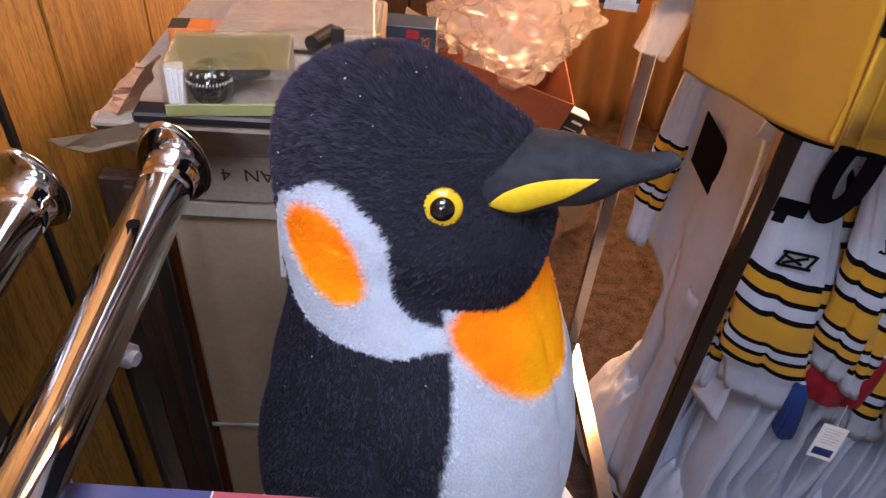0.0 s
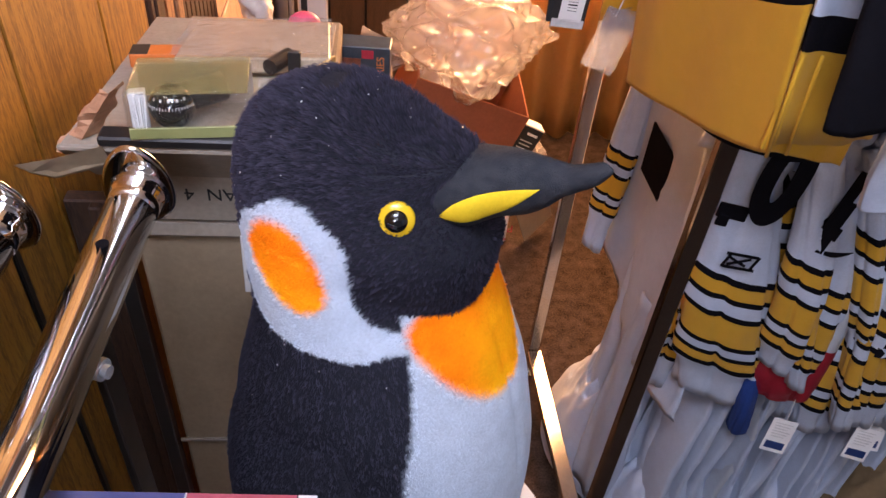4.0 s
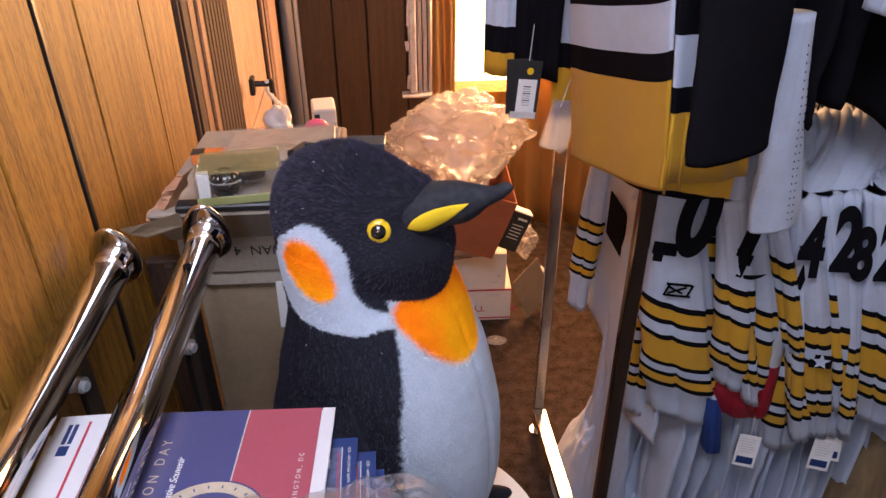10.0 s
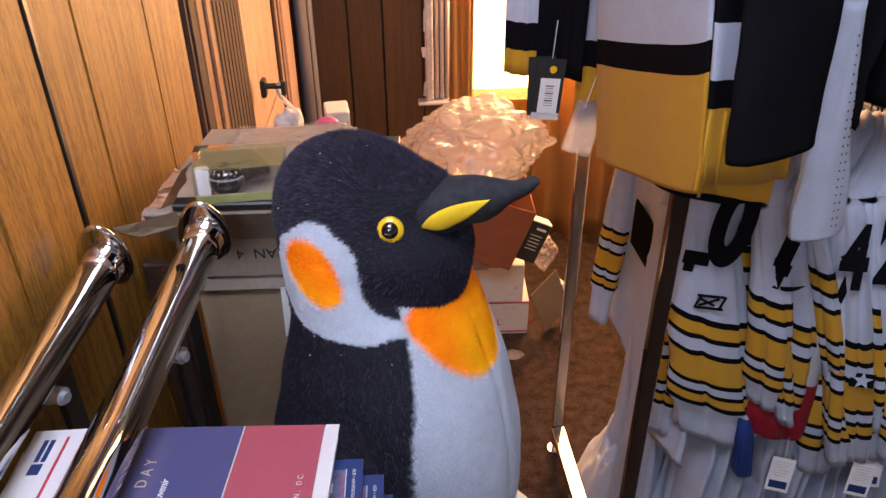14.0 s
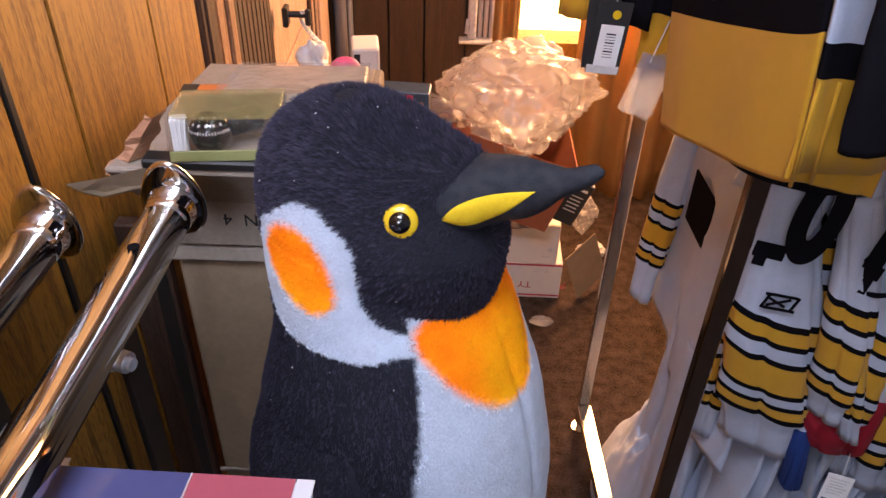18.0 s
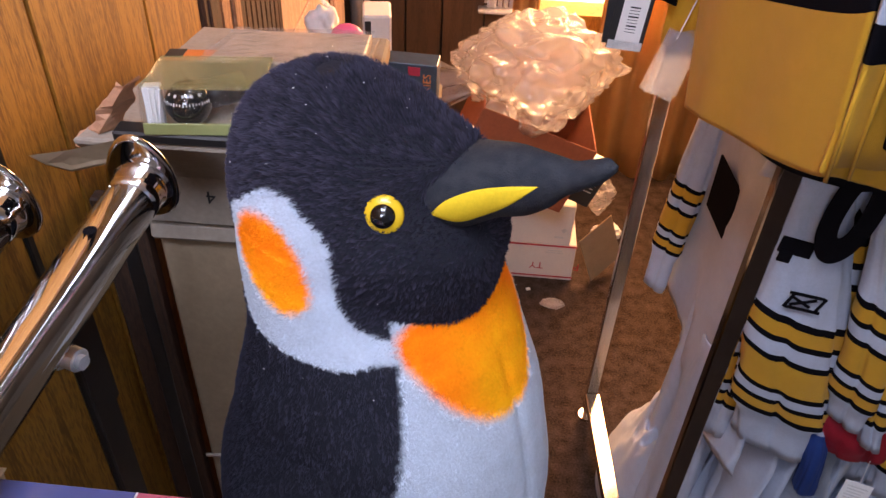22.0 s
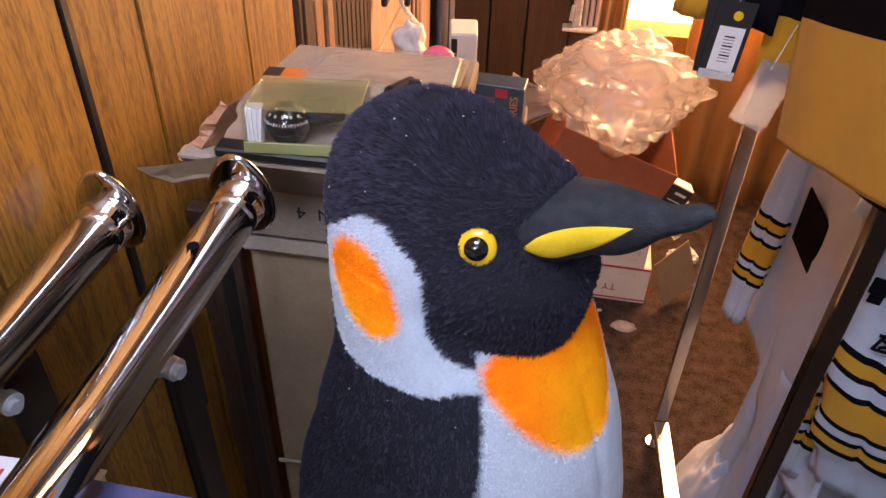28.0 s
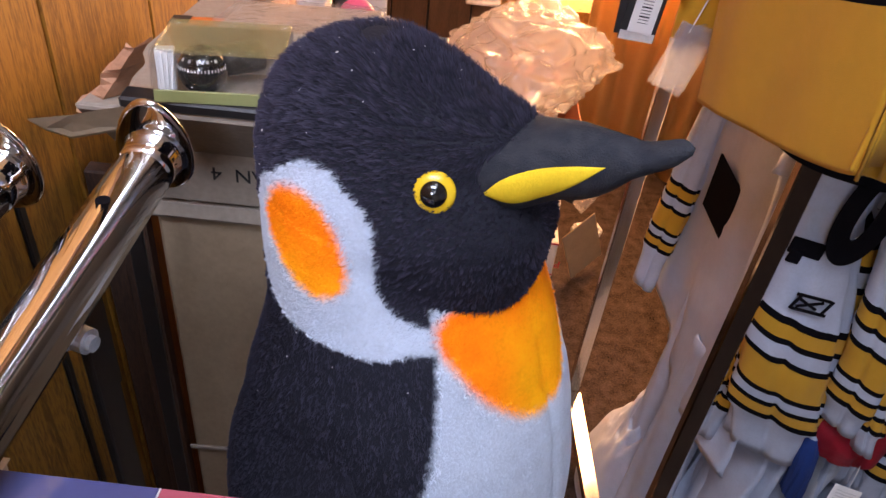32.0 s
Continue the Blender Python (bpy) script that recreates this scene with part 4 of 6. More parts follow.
def numeral(parent, words, x, y, z, size, turn=-14, lean=12):
    thin = 0.52 if x > 0.7 else 0.62
    ob = text("numeral", words, size * (1.25 if x > 0.7 else 1.0), pose(x, y, z, 90 - 8, lean * (-0.3 if x > 0.7 else 1), turn) @ Matrix.Diagonal((thin, 1, 1, 1)), CLOTHBLACK, parent, 0.0012)
    ob.data.offset = size * 0.05
    return ob


def low_jersey(x, label, near, number=None, far=None, hem=0.035, seed=0.0, tb=((1.0, W_),), half=0.009, far_edge=1.20):
    j = root("football_jersey", label, "jersey", group="jerseys on the lower rail")
    torso("torso", x, half, RAILY - 0.19, far_edge, hem + 0.02 * math.sin(3 * seed), 1.095, tb, j, seed, drop=0.05 + 0.012 * math.sin(5 * seed), wave=0.016)
    hanger(x, 1.149, j)
    for nr in near:
        sleeve(j, *nr)
        shoulder(j, x, nr[0], nr[1], nr[2], nr[7], nr[8], nr[9])
    if far:
        sleeve(j, *far)
    if number:
        numeral(j, *number)
    return j


def emblem(parent, kind, x, y, z, s, turn=-14):
    """Maker's marks as plain shapes."""
    m = pose(x, y, z, 82, 0, turn)
    if kind == "vector":
        bm = bm_merge(bm_box(s, s * 0.10, 0.0012, (0, s * 0.26, 0)), bm_box(s, s * 0.10, 0.0012, (0, -s * 0.26, 0)), bm_box(s * 0.09, s * 0.6, 0.0012, (-s * 0.45, 0, 0), 0, (0, 0, -20)),
                      bm_box(s * 0.09, s * 0.6, 0.0012, (s * 0.45, 0, 0), 0, (0, 0, -20)), bm_box(s * 0.8, s * 0.09, 0.0012, (-s * 0.05, 0, 0.0003), 0, (0, 0, 25)), bm_box(s * 0.6, s * 0.09, 0.0012, (-s * 0.1, 0, 0.0006), 0, (0, 0, -25)))
    else:
        bm = bmesh.new()
        up, lo = [], []
        for i in range(13):
            t = i / 12
            xx = -s / 2 + s * t
            yy = s * 0.34 * (t - 0.35) ** 2 * 2 - 0.1 * s
            th = 0.16 * s * math.sin(math.pi * min(1, 0.12 + t * 0.88)) ** 0.8
            up.append(bm.verts.new((xx, yy + th, 0))), lo.append(bm.verts.new((xx, yy - th * 0.3, 0)))
        for i in range(12):
            bm.faces.new((up[i], up[i + 1], lo[i + 1], lo[i]))
    ob = part("maker_mark", bm, CLOTHBLACK, parent)
    ob.matrix_world = m
    return ob


def star(parent, x, y, z, r, material, turn=-14, backing=True):
    bm = bmesh.new()
    vs = [bm.verts.new((math.sin(math.pi * i / 5) * (r if i % 2 == 0 else r * 0.42), math.cos(math.pi * i / 5) * (r if i % 2 == 0 else r * 0.42), 0)) for i in range(10)]
    bm.faces.new(vs)
    ob = part("star_patch", bm, material, parent)
    ob.matrix_world = pose(x, y, z, 80, 0, turn)
    if backing:
        b2 = part("star_backing", bm_box(r * 2.3, r * 1.6, 0.001, (0, 0, -0.0012), 0.0002), CLOTHBLACK, parent)
        b2.matrix_world = pose(x, y, z, 80, 0, turn)


Z0 = 1.040
JL = "white jersey with black and gold striped sleeves"
j1 = low_jersey(0.532, JL + " at the rack end", [(0.500, 0.835, Z0, 0.585, 0.825, 0.530, striped(Z0, 0.838, 0.630, 0.530), 0.074, 0.045, 0.4), (0.488, 0.880, Z0, 0.520, 0.872, 0.490, striped(Z0, 0.770, 0.580, 0.490), 0.030, 0.030, 1.7)],
                ("0", 0.531, 0.768, 1.012, 0.185, -10, 10), (0.520, 1.245, Z0 - 0.02, 0.478, 1.235, 0.480, striped(Z0 - 0.02, 0.725, 0.575, 0.480), 0.030, 0.030, 2.2, 0.015), hem=0.43, seed=0.3, half=0.02, far_edge=1.31)
emblem(j1, "vector", 0.520, 0.766, 0.875, 0.042)
part("numeral_block", bm_box(0.004, 0.105, 0.105, (0.509, 1.110, 0.790), 0.001, (0, 0, 4)), CLOTHBLACK, j1, "black block of a large numeral")
part("numeral_block", bm_box(0.040, 0.004, 0.024, (0.492, 0.786, 0.948), 0.001, (0, 4, -14)), CLOTHBLACK, j1)
part("numeral_block", bm_box(0.016, 0.004, 0.020, (0.482, 0.786, 0.934), 0.001, (0, 4, -14)), CLOTHBLACK, j1)
low_jersey(0.600, JL + " behind others", [(0.565, 0.850, Z0, 0.608, 0.845, 0.640, striped(Z0, 0.955, 0.755, 0.640), 0.038, 0.035, 1.1)], ("5", 0.582, 0.808, 1.000, 0.125), seed=1.4)
j3 = low_jersey(0.640, JL + ", short sleeve", [(0.590, 0.795, Z0, 0.660, 0.785, 0.640, striped(Z0, 0.890, 0.700, 0.640), 0.036, 0.034, 2.3)], ("1", 0.612, 0.748, 0.995, 0.115), seed=2.0)
emblem(j3, "swoosh", 0.632, 0.742, 0.915, 0.042)
low_jersey(0.690, JL + ", bunched cuff", [(0.640, 0.835, Z0, 0.732, 0.815, 0.585, striped(Z0, 0.820, 0.630, 0.585), 0.044, 0.036, 3.1)], seed=2.9)
jk = root("satin_jacket", "silver, red and blue satin jacket among the jerseys", "jacket", group="jerseys on the lower rail")
torso("torso", 0.735, 0.015, RAILY - 0.19, RAILY + 0.20, 0.05, 1.095, ((1.0, S_),), jk, 3.3, drop=0.05, wave=0.01)
hanger(0.735, 1.149, jk)
sleeve(jk, 0.680, 0.835, Z0, 0.745, 0.820, 0.530, [(0.70, S_), (0.97, R_), (1.0, R_)], 0.042, 0.034, 4.0)
sleeve(jk, 0.640, 0.830, 0.68, 0.700, 0.800, 0.540, [(0.2, S_), (0.96, R_), (1.0, R_)], 0.050, 0.018, 4.4, skew=0.1, tuck=0.05)
sleeve(jk, 0.628, 0.82, 0.66, 0.668, 0.80, 0.43, [(0.3, W_), (0.98, 5), (1.0, 5)], 0.019, 0.013, 4.8, tuck=0.5)
star(jk, 0.735, 0.778, 0.625, 0.012, CLOTHWHITE, -14, False)
low_jersey(0.775, JL + " reaching low", [(0.690, 0.860, Z0, 0.820, 0.830, 0.415, striped(Z0, 0.720, 0.495, 0.415), 0.052, 0.036, 5.2)], seed=4.4)
low_jersey(0.815, JL + ", ribbed cuff", [(0.700, 0.870, Z0, 0.762, 0.845, 0.435, striped(Z0, 0.72, 0.52, 0.435), 0.032, 0.030, 5.9)], seed=5.0)
j7 = low_jersey(0.855, JL + ", star patch", [(0.715, 0.795, Z0, 0.862, 0.785, 0.490, striped(Z0, 0.800, 0.565, 0.490), 0.033, 0.032, 6.3)], ("4", 0.722, 0.745, 0.960, 0.115), seed=5.6)
star(j7, 0.796, 0.735, 0.722, 0.017, CLOTHWHITE)
low_jersey(0.900, JL + ", large numeral", [(0.757, 0.805, Z0, 0.915, 0.795, 0.475, striped(Z0, 0.790, 0.565, 0.475), 0.039, 0.034, 7.1)], ("2", 0.785, 0.755, 0.965, 0.125), seed=6.1)
low_jersey(0.945, JL + ", close to the next", [(0.800, 0.835, Z0, 0.930, 0.825, 0.570, striped(Z0, 0.80, 0.64, 0.570), 0.032, 0.032, 7.9)], seed=6.8)
j9 = low_jersey(0.995, JL + " near the paper bag", [(0.845, 0.795, Z0, 0.970, 0.785, 0.525, striped(Z0, 0.815, 0.600, 0.525), 0.048, 0.036, 8.4)], ("2", 0.862, 0.747, 0.945, 0.120), seed=7.2)
emblem(j9, "vector", 0.905, 0.740, 0.850, 0.038)
for i in range(5):
    x = 1.045 + 0.06 * i
    low_jersey(x, JL + " deep in the row", [(x - 0.14, 0.805 + 0.012 * (i % 2), Z0, x + 0.0, 0.79, 0.52, striped(Z0, 0.81, 0.595, 0.52), 0.034, 0.034, 9 + 1.7 * i)], (("4", "8", "1", "7", "5")[i], x - 0.12, 0.757, 0.965, 0.115), seed=8 + i)

for i, (x, zt, zb, zc) in enumerate(((0.715, 0.86, 0.66, 0.60), (0.792, 0.93, 0.74, 0.67), (0.835, 0.76, 0.56, 0.49), (0.880, 0.86, 0.65, 0.575), (0.925, 0.74, 0.56, 0.50), (0.972, 0.87, 0.68, 0.60), (1.020, 0.78, 0.58, 0.51), (1.075, 0.85, 0.65, 0.57))):
    jn = low_jersey(x, JL + ", squeezed between others", [(x - 0.135, 0.800, Z0, x - 0.01, 0.772, zc, striped(Z0, zt, zb, zc), 0.020 + 0.003 * (i % 3), 0.026, 1.3 + 2.1 * i, -0.012)], seed=1.9 * i, half=0.006)
    if i % 2 == 0:
        numeral(jn, "4782"[i // 2], x - 0.105, 0.752 + 0.004 * (i % 3), 0.95 - 0.015 * (i % 3), 0.105)

def heap(name, cx, cy, rx, ry, h, seed, material, label, category, rough_=0.35):
    n, m_ = 110, 40
    verts, faces = [], []
    for i in range(m_ + 1):
        u = i / m_
        for j in range(n):
            t = 2 * math.pi * j / n
            lob = 1 + 0.22 * wob((math.cos(t), math.sin(t), 0), 1.6, seed)
            x, y = cx + rx * u * lob * math.cos(t), cy + ry * u * lob * math.sin(t)
            z = h * max(0, 1 - u ** 2.2) * (1 + rough_ * wob((x, y, 0), 16, seed) + rough_ * (0.5 - abs(wob((x * 0.6, y, 0.3), 26, seed)) - 0.5 * abs(wob((x, y * 0.6, 0.7), 55, seed)))) + 0.006 * (1 - u) + 0.003
            verts.append((x, y, z))
    for i in range(m_):
        for j in range(n):
            k = (j + 1) % n
            faces.append((i * n + j, i * n + k, (i + 1) * n + k, (i + 1) * n + j))
    ob = from_arrays(name, verts, faces, material)
    return tagged(ob, label, category)


heap("rumpled_shirt", 0.550, 1.08, 0.125, 0.19, 0.25, 1.0, CLOTHWHITE, "rumpled white clothing fallen on the carpet under the rack", "clothing")
heap("rumpled_shirt", 0.65, 0.90, 0.13, 0.10, 0.20, 5.0, CLOTHWHITE, "crumpled white shirt lying beneath the hanging trousers", "clothing")
heap("rumpled_shirt", 0.82, 0.92, 0.16, 0.13, 0.22, 8.0, CLOTHWHITE, "pile of white clothes on the floor below the row", "clothing")
heap("paper_bag", 1.09, 0.83, 0.21, 0.17, 0.37, 11.0, BAGPAPER, "large crumpled brown paper bag on the floor", "bag", 0.22)
hp = heap("striped_cloth", 1.03, 0.76, 0.10, 0.07, 0.05, 14.0, CLOTHBLACK, "black and gold striped cloth lying on the carpet", "clothing")
for i in range(4):
    part("gold_stripe", bm_box(0.010, 0.09, 0.006, (0.99 + 0.028 * i, 0.74, 0.050 - 0.004 * abs(i - 1)), 0.002, (18, 0, 12)), CLOTHGOLD, hp)


def swing_tag(parent_label, x, y, z, seed):
    tg = root("swing_tag", parent_label, "tag", pose(x, y, z, 78, 4 * math.sin(seed), -16), group="white swing tags")
    part("card", bm_box(0.042, 0.075, 0.0012, (0, 0, 0), 0.0003), WHITEPAPER, tg)
    part("print", bm_box(0.032, 0.016, 0.0006, (0, -0.022, 0.0009)), PROGBLUE, tg, "dark blue printed block")
    for k in range(6):
        part("print_line", bm_box(0.030 - 0.004 * (k % 3), 0.0018, 0.0005, (-0.001 * (k % 3), 0.028 - 0.006 * k, 0.0009)), SILVERINK, tg)
    part("string", bm_tube((0, 0.035, 0.001), (-0.004, 0.11, -0.004), 0.0006, 6), WHITEPAPER, tg)


swing_tag("white card swing tag with a blue print block", 0.726, 0.765, 0.462, 1.0)
swing_tag("white card swing tag hanging from a jersey cuff", 0.882, 0.760, 0.445, 2.0)
swing_tag("tilted white card swing tag behind the other", 0.908, 0.778, 0.450, 4.6)

# ---- upper rail ----
def sheet(name, plan, z0, z1, bands, parent, thick=0.004, seed=0.0, flare=0.0, tilt=0.0, wave=0.006, label="", lean=0.0, sag=None):
    """Hanging cloth along a curve in plan, cut into bands by height from the hem up."""
    pts = []
    for i in range(len(plan) - 1):
        for k in range(10):
            t = k / 10
            p0, p1, p2, p3 = (Vector(plan[max(0, min(len(plan) - 1, i + d))]) for d in (-1, 0, 1, 2))
            pts.append(0.5 * ((2 * p1) + (p2 - p0) * t + (2 * p0 - 5 * p1 + 4 * p2 - p3) * t * t + (3 * p1 - p0 - 3 * p2 + p3) * t ** 3))
    pts.append(Vector(plan[-1]))
    us, mi, prev = [z0], [], z0
    for top, m_ in bands:
        k = max(2, int((top - prev) / 0.03))
        for i in range(1, k + 1):
            us.append(prev + (top - prev) * i / k)
            mi.append(m_)
        prev = top
    n = len(pts)
    rings = []
    for z in us:
        v = (z - z0) / (z1 - z0)
        line = []
        for i, p in enumerate(pts):
            s = i / (n - 1)
            q = pts[min(i + 1, n - 1)] - pts[max(i - 1, 0)]
            nr = Vector((q.y, -q.x)).normalized()
            o = wave * (1 - 0.4 * v) * (math.sin(7 * s + seed + 2 * v) + 0.5 * math.sin(21 * s + 2 * seed + 5 * v) + 0.6 * wob((6 * s, 7 * v, seed), 1.0)) + flare * (1 - v)
            line.append((p + nr * o, nr, z + (spline(*sag, s) if sag else tilt * (s - 0.5))))
        dx = lean * (z - z0)
        ring = [(a.x + dx, a.y, zz) for a, nr, zz in line] + [(a.x + dx - nr.x * thick, a.y - nr.y * thick, zz) for a, nr, zz in reversed(line)]
        rings.append(ring)
    v, f = loft(rings)
    idx = [m_ for m_ in mi for _ in range(2 * n)] + [mi[0], mi[-1]]
    return from_arrays(name, v, f, None, parent, label, mats=CLOTHS, midx=idx)


# trousers and cloth hanging below the jerseys
def leg(parent, x, y, x1, z1, rx, seed):
    w = rx * 0.8
    plan = [(x - w, y + 0.05), (x - 0.8 * w, y + 0.01), (x, y - 0.025), (x + 0.8 * w, y + 0.012), (x + w, y + 0.05)]
    return sheet("trouser_leg", plan, z1, 0.60, [(0.60, W_)], parent, 0.004, seed, 0.022, 0.03 * math.sin(seed), 0.010, "", (x - x1) / 0.5)


for i, (x, y, x1, y1, z1, rx) in enumerate(((0.535, 0.93, 0.530, 0.92, 0.03, 0.036), (0.595, 0.90, 0.615, 0.89, 0.03, 0.040), (0.655, 0.91, 0.68, 0.90, 0.05, 0.034), (0.715, 0.90, 0.755, 0.89, 0.04, 0.040), (0.775, 0.91, 0.83, 0.90, 0.05, 0.036), (0.84, 0.92, 0.90, 0.91, 0.05, 0.034))):
    p = root("white_trousers", "white sports trousers hanging under the jerseys", "trousers", group="white trousers under the jerseys")
    leg(p, x1, y, x1, z1, rx, 3.3 * i)
    leg(p, x1 + 0.015, y + 0.12, x1 + 0.015, max(0.02, z1 - 0.03), rx, 3.3 * i + 1)
    part("waistband", bm_box(0.02, 0.20, 0.04, (x + 0.007, y + 0.06, 0.58), 0.004), CLOTHWHITE, p)
    part("clip_hanger", bm_merge(bm_tube((x + 0.007, RAILY, 0.58), (x + 0.007, RAILY, 1.135), 0.002, 8), bm_box(0.012, 0.24, 0.02, (x + 0.007, RAILY, 0.595), 0.002)), BLACKSTEEL, p, "thin wire clip hanger")


u1 = root("hockey_jersey", "black, white and gold hockey jersey on the upper rail", "jersey", group="jerseys on the upper rail")
sheet("front_panel", [(0.412, 0.640), (0.385, 0.76), (0.362, 0.88), (0.358, 0.935), (0.372, 0.965)], 1.085, 1.92, [(1.099, G_), (1.247, G_), (1.286, B_), (1.350, W_), (1.92, B_)], u1, seed=0.5, flare=0.004, wave=0.003, lean=-0.10, sag=((0.0, 0.25, 0.5, 0.75, 1.0), (0.062, 0.017, -0.017, -0.034, -0.045)))
sheet("back_panel", [(0.542, 0.670), (0.476, 0.650), (0.416, 0.636)], 1.156, 1.92, [(1.260, G_), (1.296, B_), (1.364, W_), (1.92, B_)], u1, seed=1.7, wave=0.003, tilt=0.012, lean=-0.10)
sheet("under_panel", [(0.530, 0.684), (0.49, 0.672), (0.45, 0.658), (0.409, 0.645)], 1.127, 1.60, [(1.133, G_), (1.5, G_), (1.60, B_)], u1, seed=2.2, wave=0.002, tilt=0.046)
sheet("lining", [(0.535, 0.715), (0.47, 0.705), (0.40, 0.735), (0.385, 0.80)], 1.100, 1.50, [(1.110, B_), (1.5, B_)], u1, seed=2.9, wave=0.002, tilt=0.02)
part("side_seam", bm_merge(bm_tube((0.414, 0.634, 1.146), (0.409, 0.635, 1.262), 0.0022, 8), bm_tube((0.434, 0.634, 1.150), (0.428, 0.635, 1.262), 0.0022, 8)), CLOTHGOLD, u1, smooth=True)


def path_black(u):
    c = Vector((0.462, 0.566, 1.240)) + Vector((0.000, 0.10, 0.52)) * u
    return c, (0.90, 0.42, 0.0), (-0.42, 0.90, 0)


banded_tube("sleeve", path_black, lambda u: (0.070 * (1 + 0.10 * u), 0.018 + 0.03 * u), [(0.04, B_), (0.6, B_), (1.0, B_)], u1, seed=0.2, fold=0.06, label="black sleeve hanging down", n=48)
hanger(0.45, 1.999, u1, 0.2)
part("shoulder", bm_box(0.10, 0.46, 0.10, (0.45, 0.93, 1.87), 0.04, None, 3), CLOTHBLACK, u1)

u2 = root("hockey_jersey", "gold, black and white striped hockey jersey with a card tag", "jersey", group="jerseys on the upper rail")
sheet("front_panel", [(0.274, 1.075), (0.248, 1.085), (0.216, 1.095)], 1.142, 1.92, [(1.186, G_), (1.234, B_), (1.286, W_), (1.36, G_), (1.92, B_)], u2, seed=0.9, wave=0.004)
sheet("sleeve", [(0.345, 1.062), (0.312, 1.05), (0.268, 1.066)], 1.150, 1.92, [(1.21, B_), (1.6, B_), (1.92, B_)], u2, seed=3.1, tilt=0.03, wave=0.008)
sheet("side_panel", [(0.410, 1.055), (0.376, 1.058), (0.340, 1.075)], 1.073, 1.92, [(1.160, G_), (1.206, B_), (1.290, W_), (1.92, B_)], u2, seed=2.6, wave=0.003)
part("shoulder", bm_box(0.26, 0.10, 0.10, (0.32, 1.07, 1.87), 0.04, None, 3), CLOTHBLACK, u2)
hanger(0.43, 1.999, u2, 0.2)

u3 = root("mesh_jersey", "white perforated mesh jersey sleeve among black jerseys", "jersey", group="jerseys on the upper rail")


def path_white(u):
    c = Vector((0.597, 0.664, 1.066)) + Vector((-0.036, 0.006, 0.315)) * u
    return c, (0.95, 0.30, 0.0), (-0.30, 0.95, 0)


ms = banded_tube("sleeve", path_white, lambda u: (0.046 - 0.016 * sstep(0.0, 0.6, u) - 0.008 * sstep(0.5, 1.0, u), 0.016), [(0.03, W_), (0.6, W_), (1.0, W_)], u3, seed=1.2, fold=0.08, n=44)
bm = bmesh.new()
for i in range(46):
    u = 0.06 + 0.86 * (i // 2) / 23
    c, ax, ay = path_white(u)
    off = 0.010 - 0.004 * u + (0.0075 if i % 2 else 0)
    p = c + Vector(ax) * off - Vector(ay) * 0.0175
    vs = [bm.verts.new(p + Vector(ax) * (0.0013 * math.cos(a)) + Vector((0, 0, 0.0018 * math.sin(a)))) for a in [k * math.pi / 3 for k in range(6)]]
    bm.faces.new(vs)
part("perforation", bm, CLOTHBLACK, ms)
part("shoulder", bm_box(0.08, 0.40, 0.30, (0.56, 0.86, 1.74), 0.03, None, 3), CLOTHBLACK, u3)
hanger(0.56, 1.999, u3, 0.2)
for i in range(11):
    x = 0.615 + 0.075 * i
    bj = root("black_jersey", "black jersey hanging in shadow on the upper rail", "jersey", group="jerseys on the upper rail")
    torso("torso", x, 0.03, RAILY - 0.30, RAILY + 0.20, 1.205 + 0.02 * math.sin(2.1 * i), 1.93, ((1.0, B_),), bj, 2.7 * i, drop=0.10)
    hanger(x, 1.999, bj)
tip = root("white_sleeve_jersey", "white sleeve end showing between black jerseys", "jersey", group="jerseys on the upper rail")
sleeve(tip, 0.645, 0.67, 1.78, 0.655, 0.655, 1.385, [(0.5, W_), (0.93, W_), (1.0, W_)], 0.024, 0.02, 1.9)
hanger(0.645, 1.999, tip)
part("shoulder", bm_box(0.04, 0.42, 0.14, (0.645, 0.85, 1.83), 0.02, None, 2), CLOTHWHITE, tip)

ct = root("card_tag", "black card price tag with a white barcode label and yellow dot", "tag", pose(0.285, 1.035, 1.133, 84, 6, 4))
part("card", bm_box(0.050, 0.105, 0.0015, (0, 0, 0), 0.0004), INKBLACK, ct)
part("card_behind", bm_box(0.046, 0.10, 0.0015, (-0.012, 0.004, -0.004), 0.0004, (0, 0, 5)), INKBLACK, ct)
part("label_sticker", bm_box(0.034, 0.062, 0.0005, (0.002, -0.012, 0.0011)), WHITEPAPER, ct, "white barcode label")
part("edge_strip", bm_box(0.048, 0.012, 0.0005, (0, -0.0465, 0.0011)), SILVERINK, ct)
for k in range(9):
    part("bar", bm_box(0.014, 0.0008 + 0.0012 * (k % 3 == 0), 0.0003, (0.002, 0.006 - 0.0042 * k, 0.0015)), INKBLACK, ct)
bm = bm_tube((0.004, 0.034, 0.0008), (0.004, 0.034, 0.0016), 0.0062, 24)
part("dot", bm, EYEYELLOW, ct, "yellow dot")
part("string", bm_tube((0, 0.05, 0), (0.0, 0.115, 0.0), 0.0006, 6), WHITEPAPER, ct)

cw = root("clear_wrap", "folded clear plastic wrap hanging at the rack end", "plastic wrap", pose(0.352, 1.04, 1.056))
for k in range(3):
    bm = bm_box(0.05, 0.0015, 0.10, (0.004 * k, 0.006 * k, 0), 0.0003, (4 * k, 14 - 6 * k, 25 * k - 20))
    part("fold", bm, BAG, cw)
part("string", bm_tube((0.0, 0, 0.04), (0.02, 0.012, 0.10), 0.001, 6), WHITEPAPER, cw)

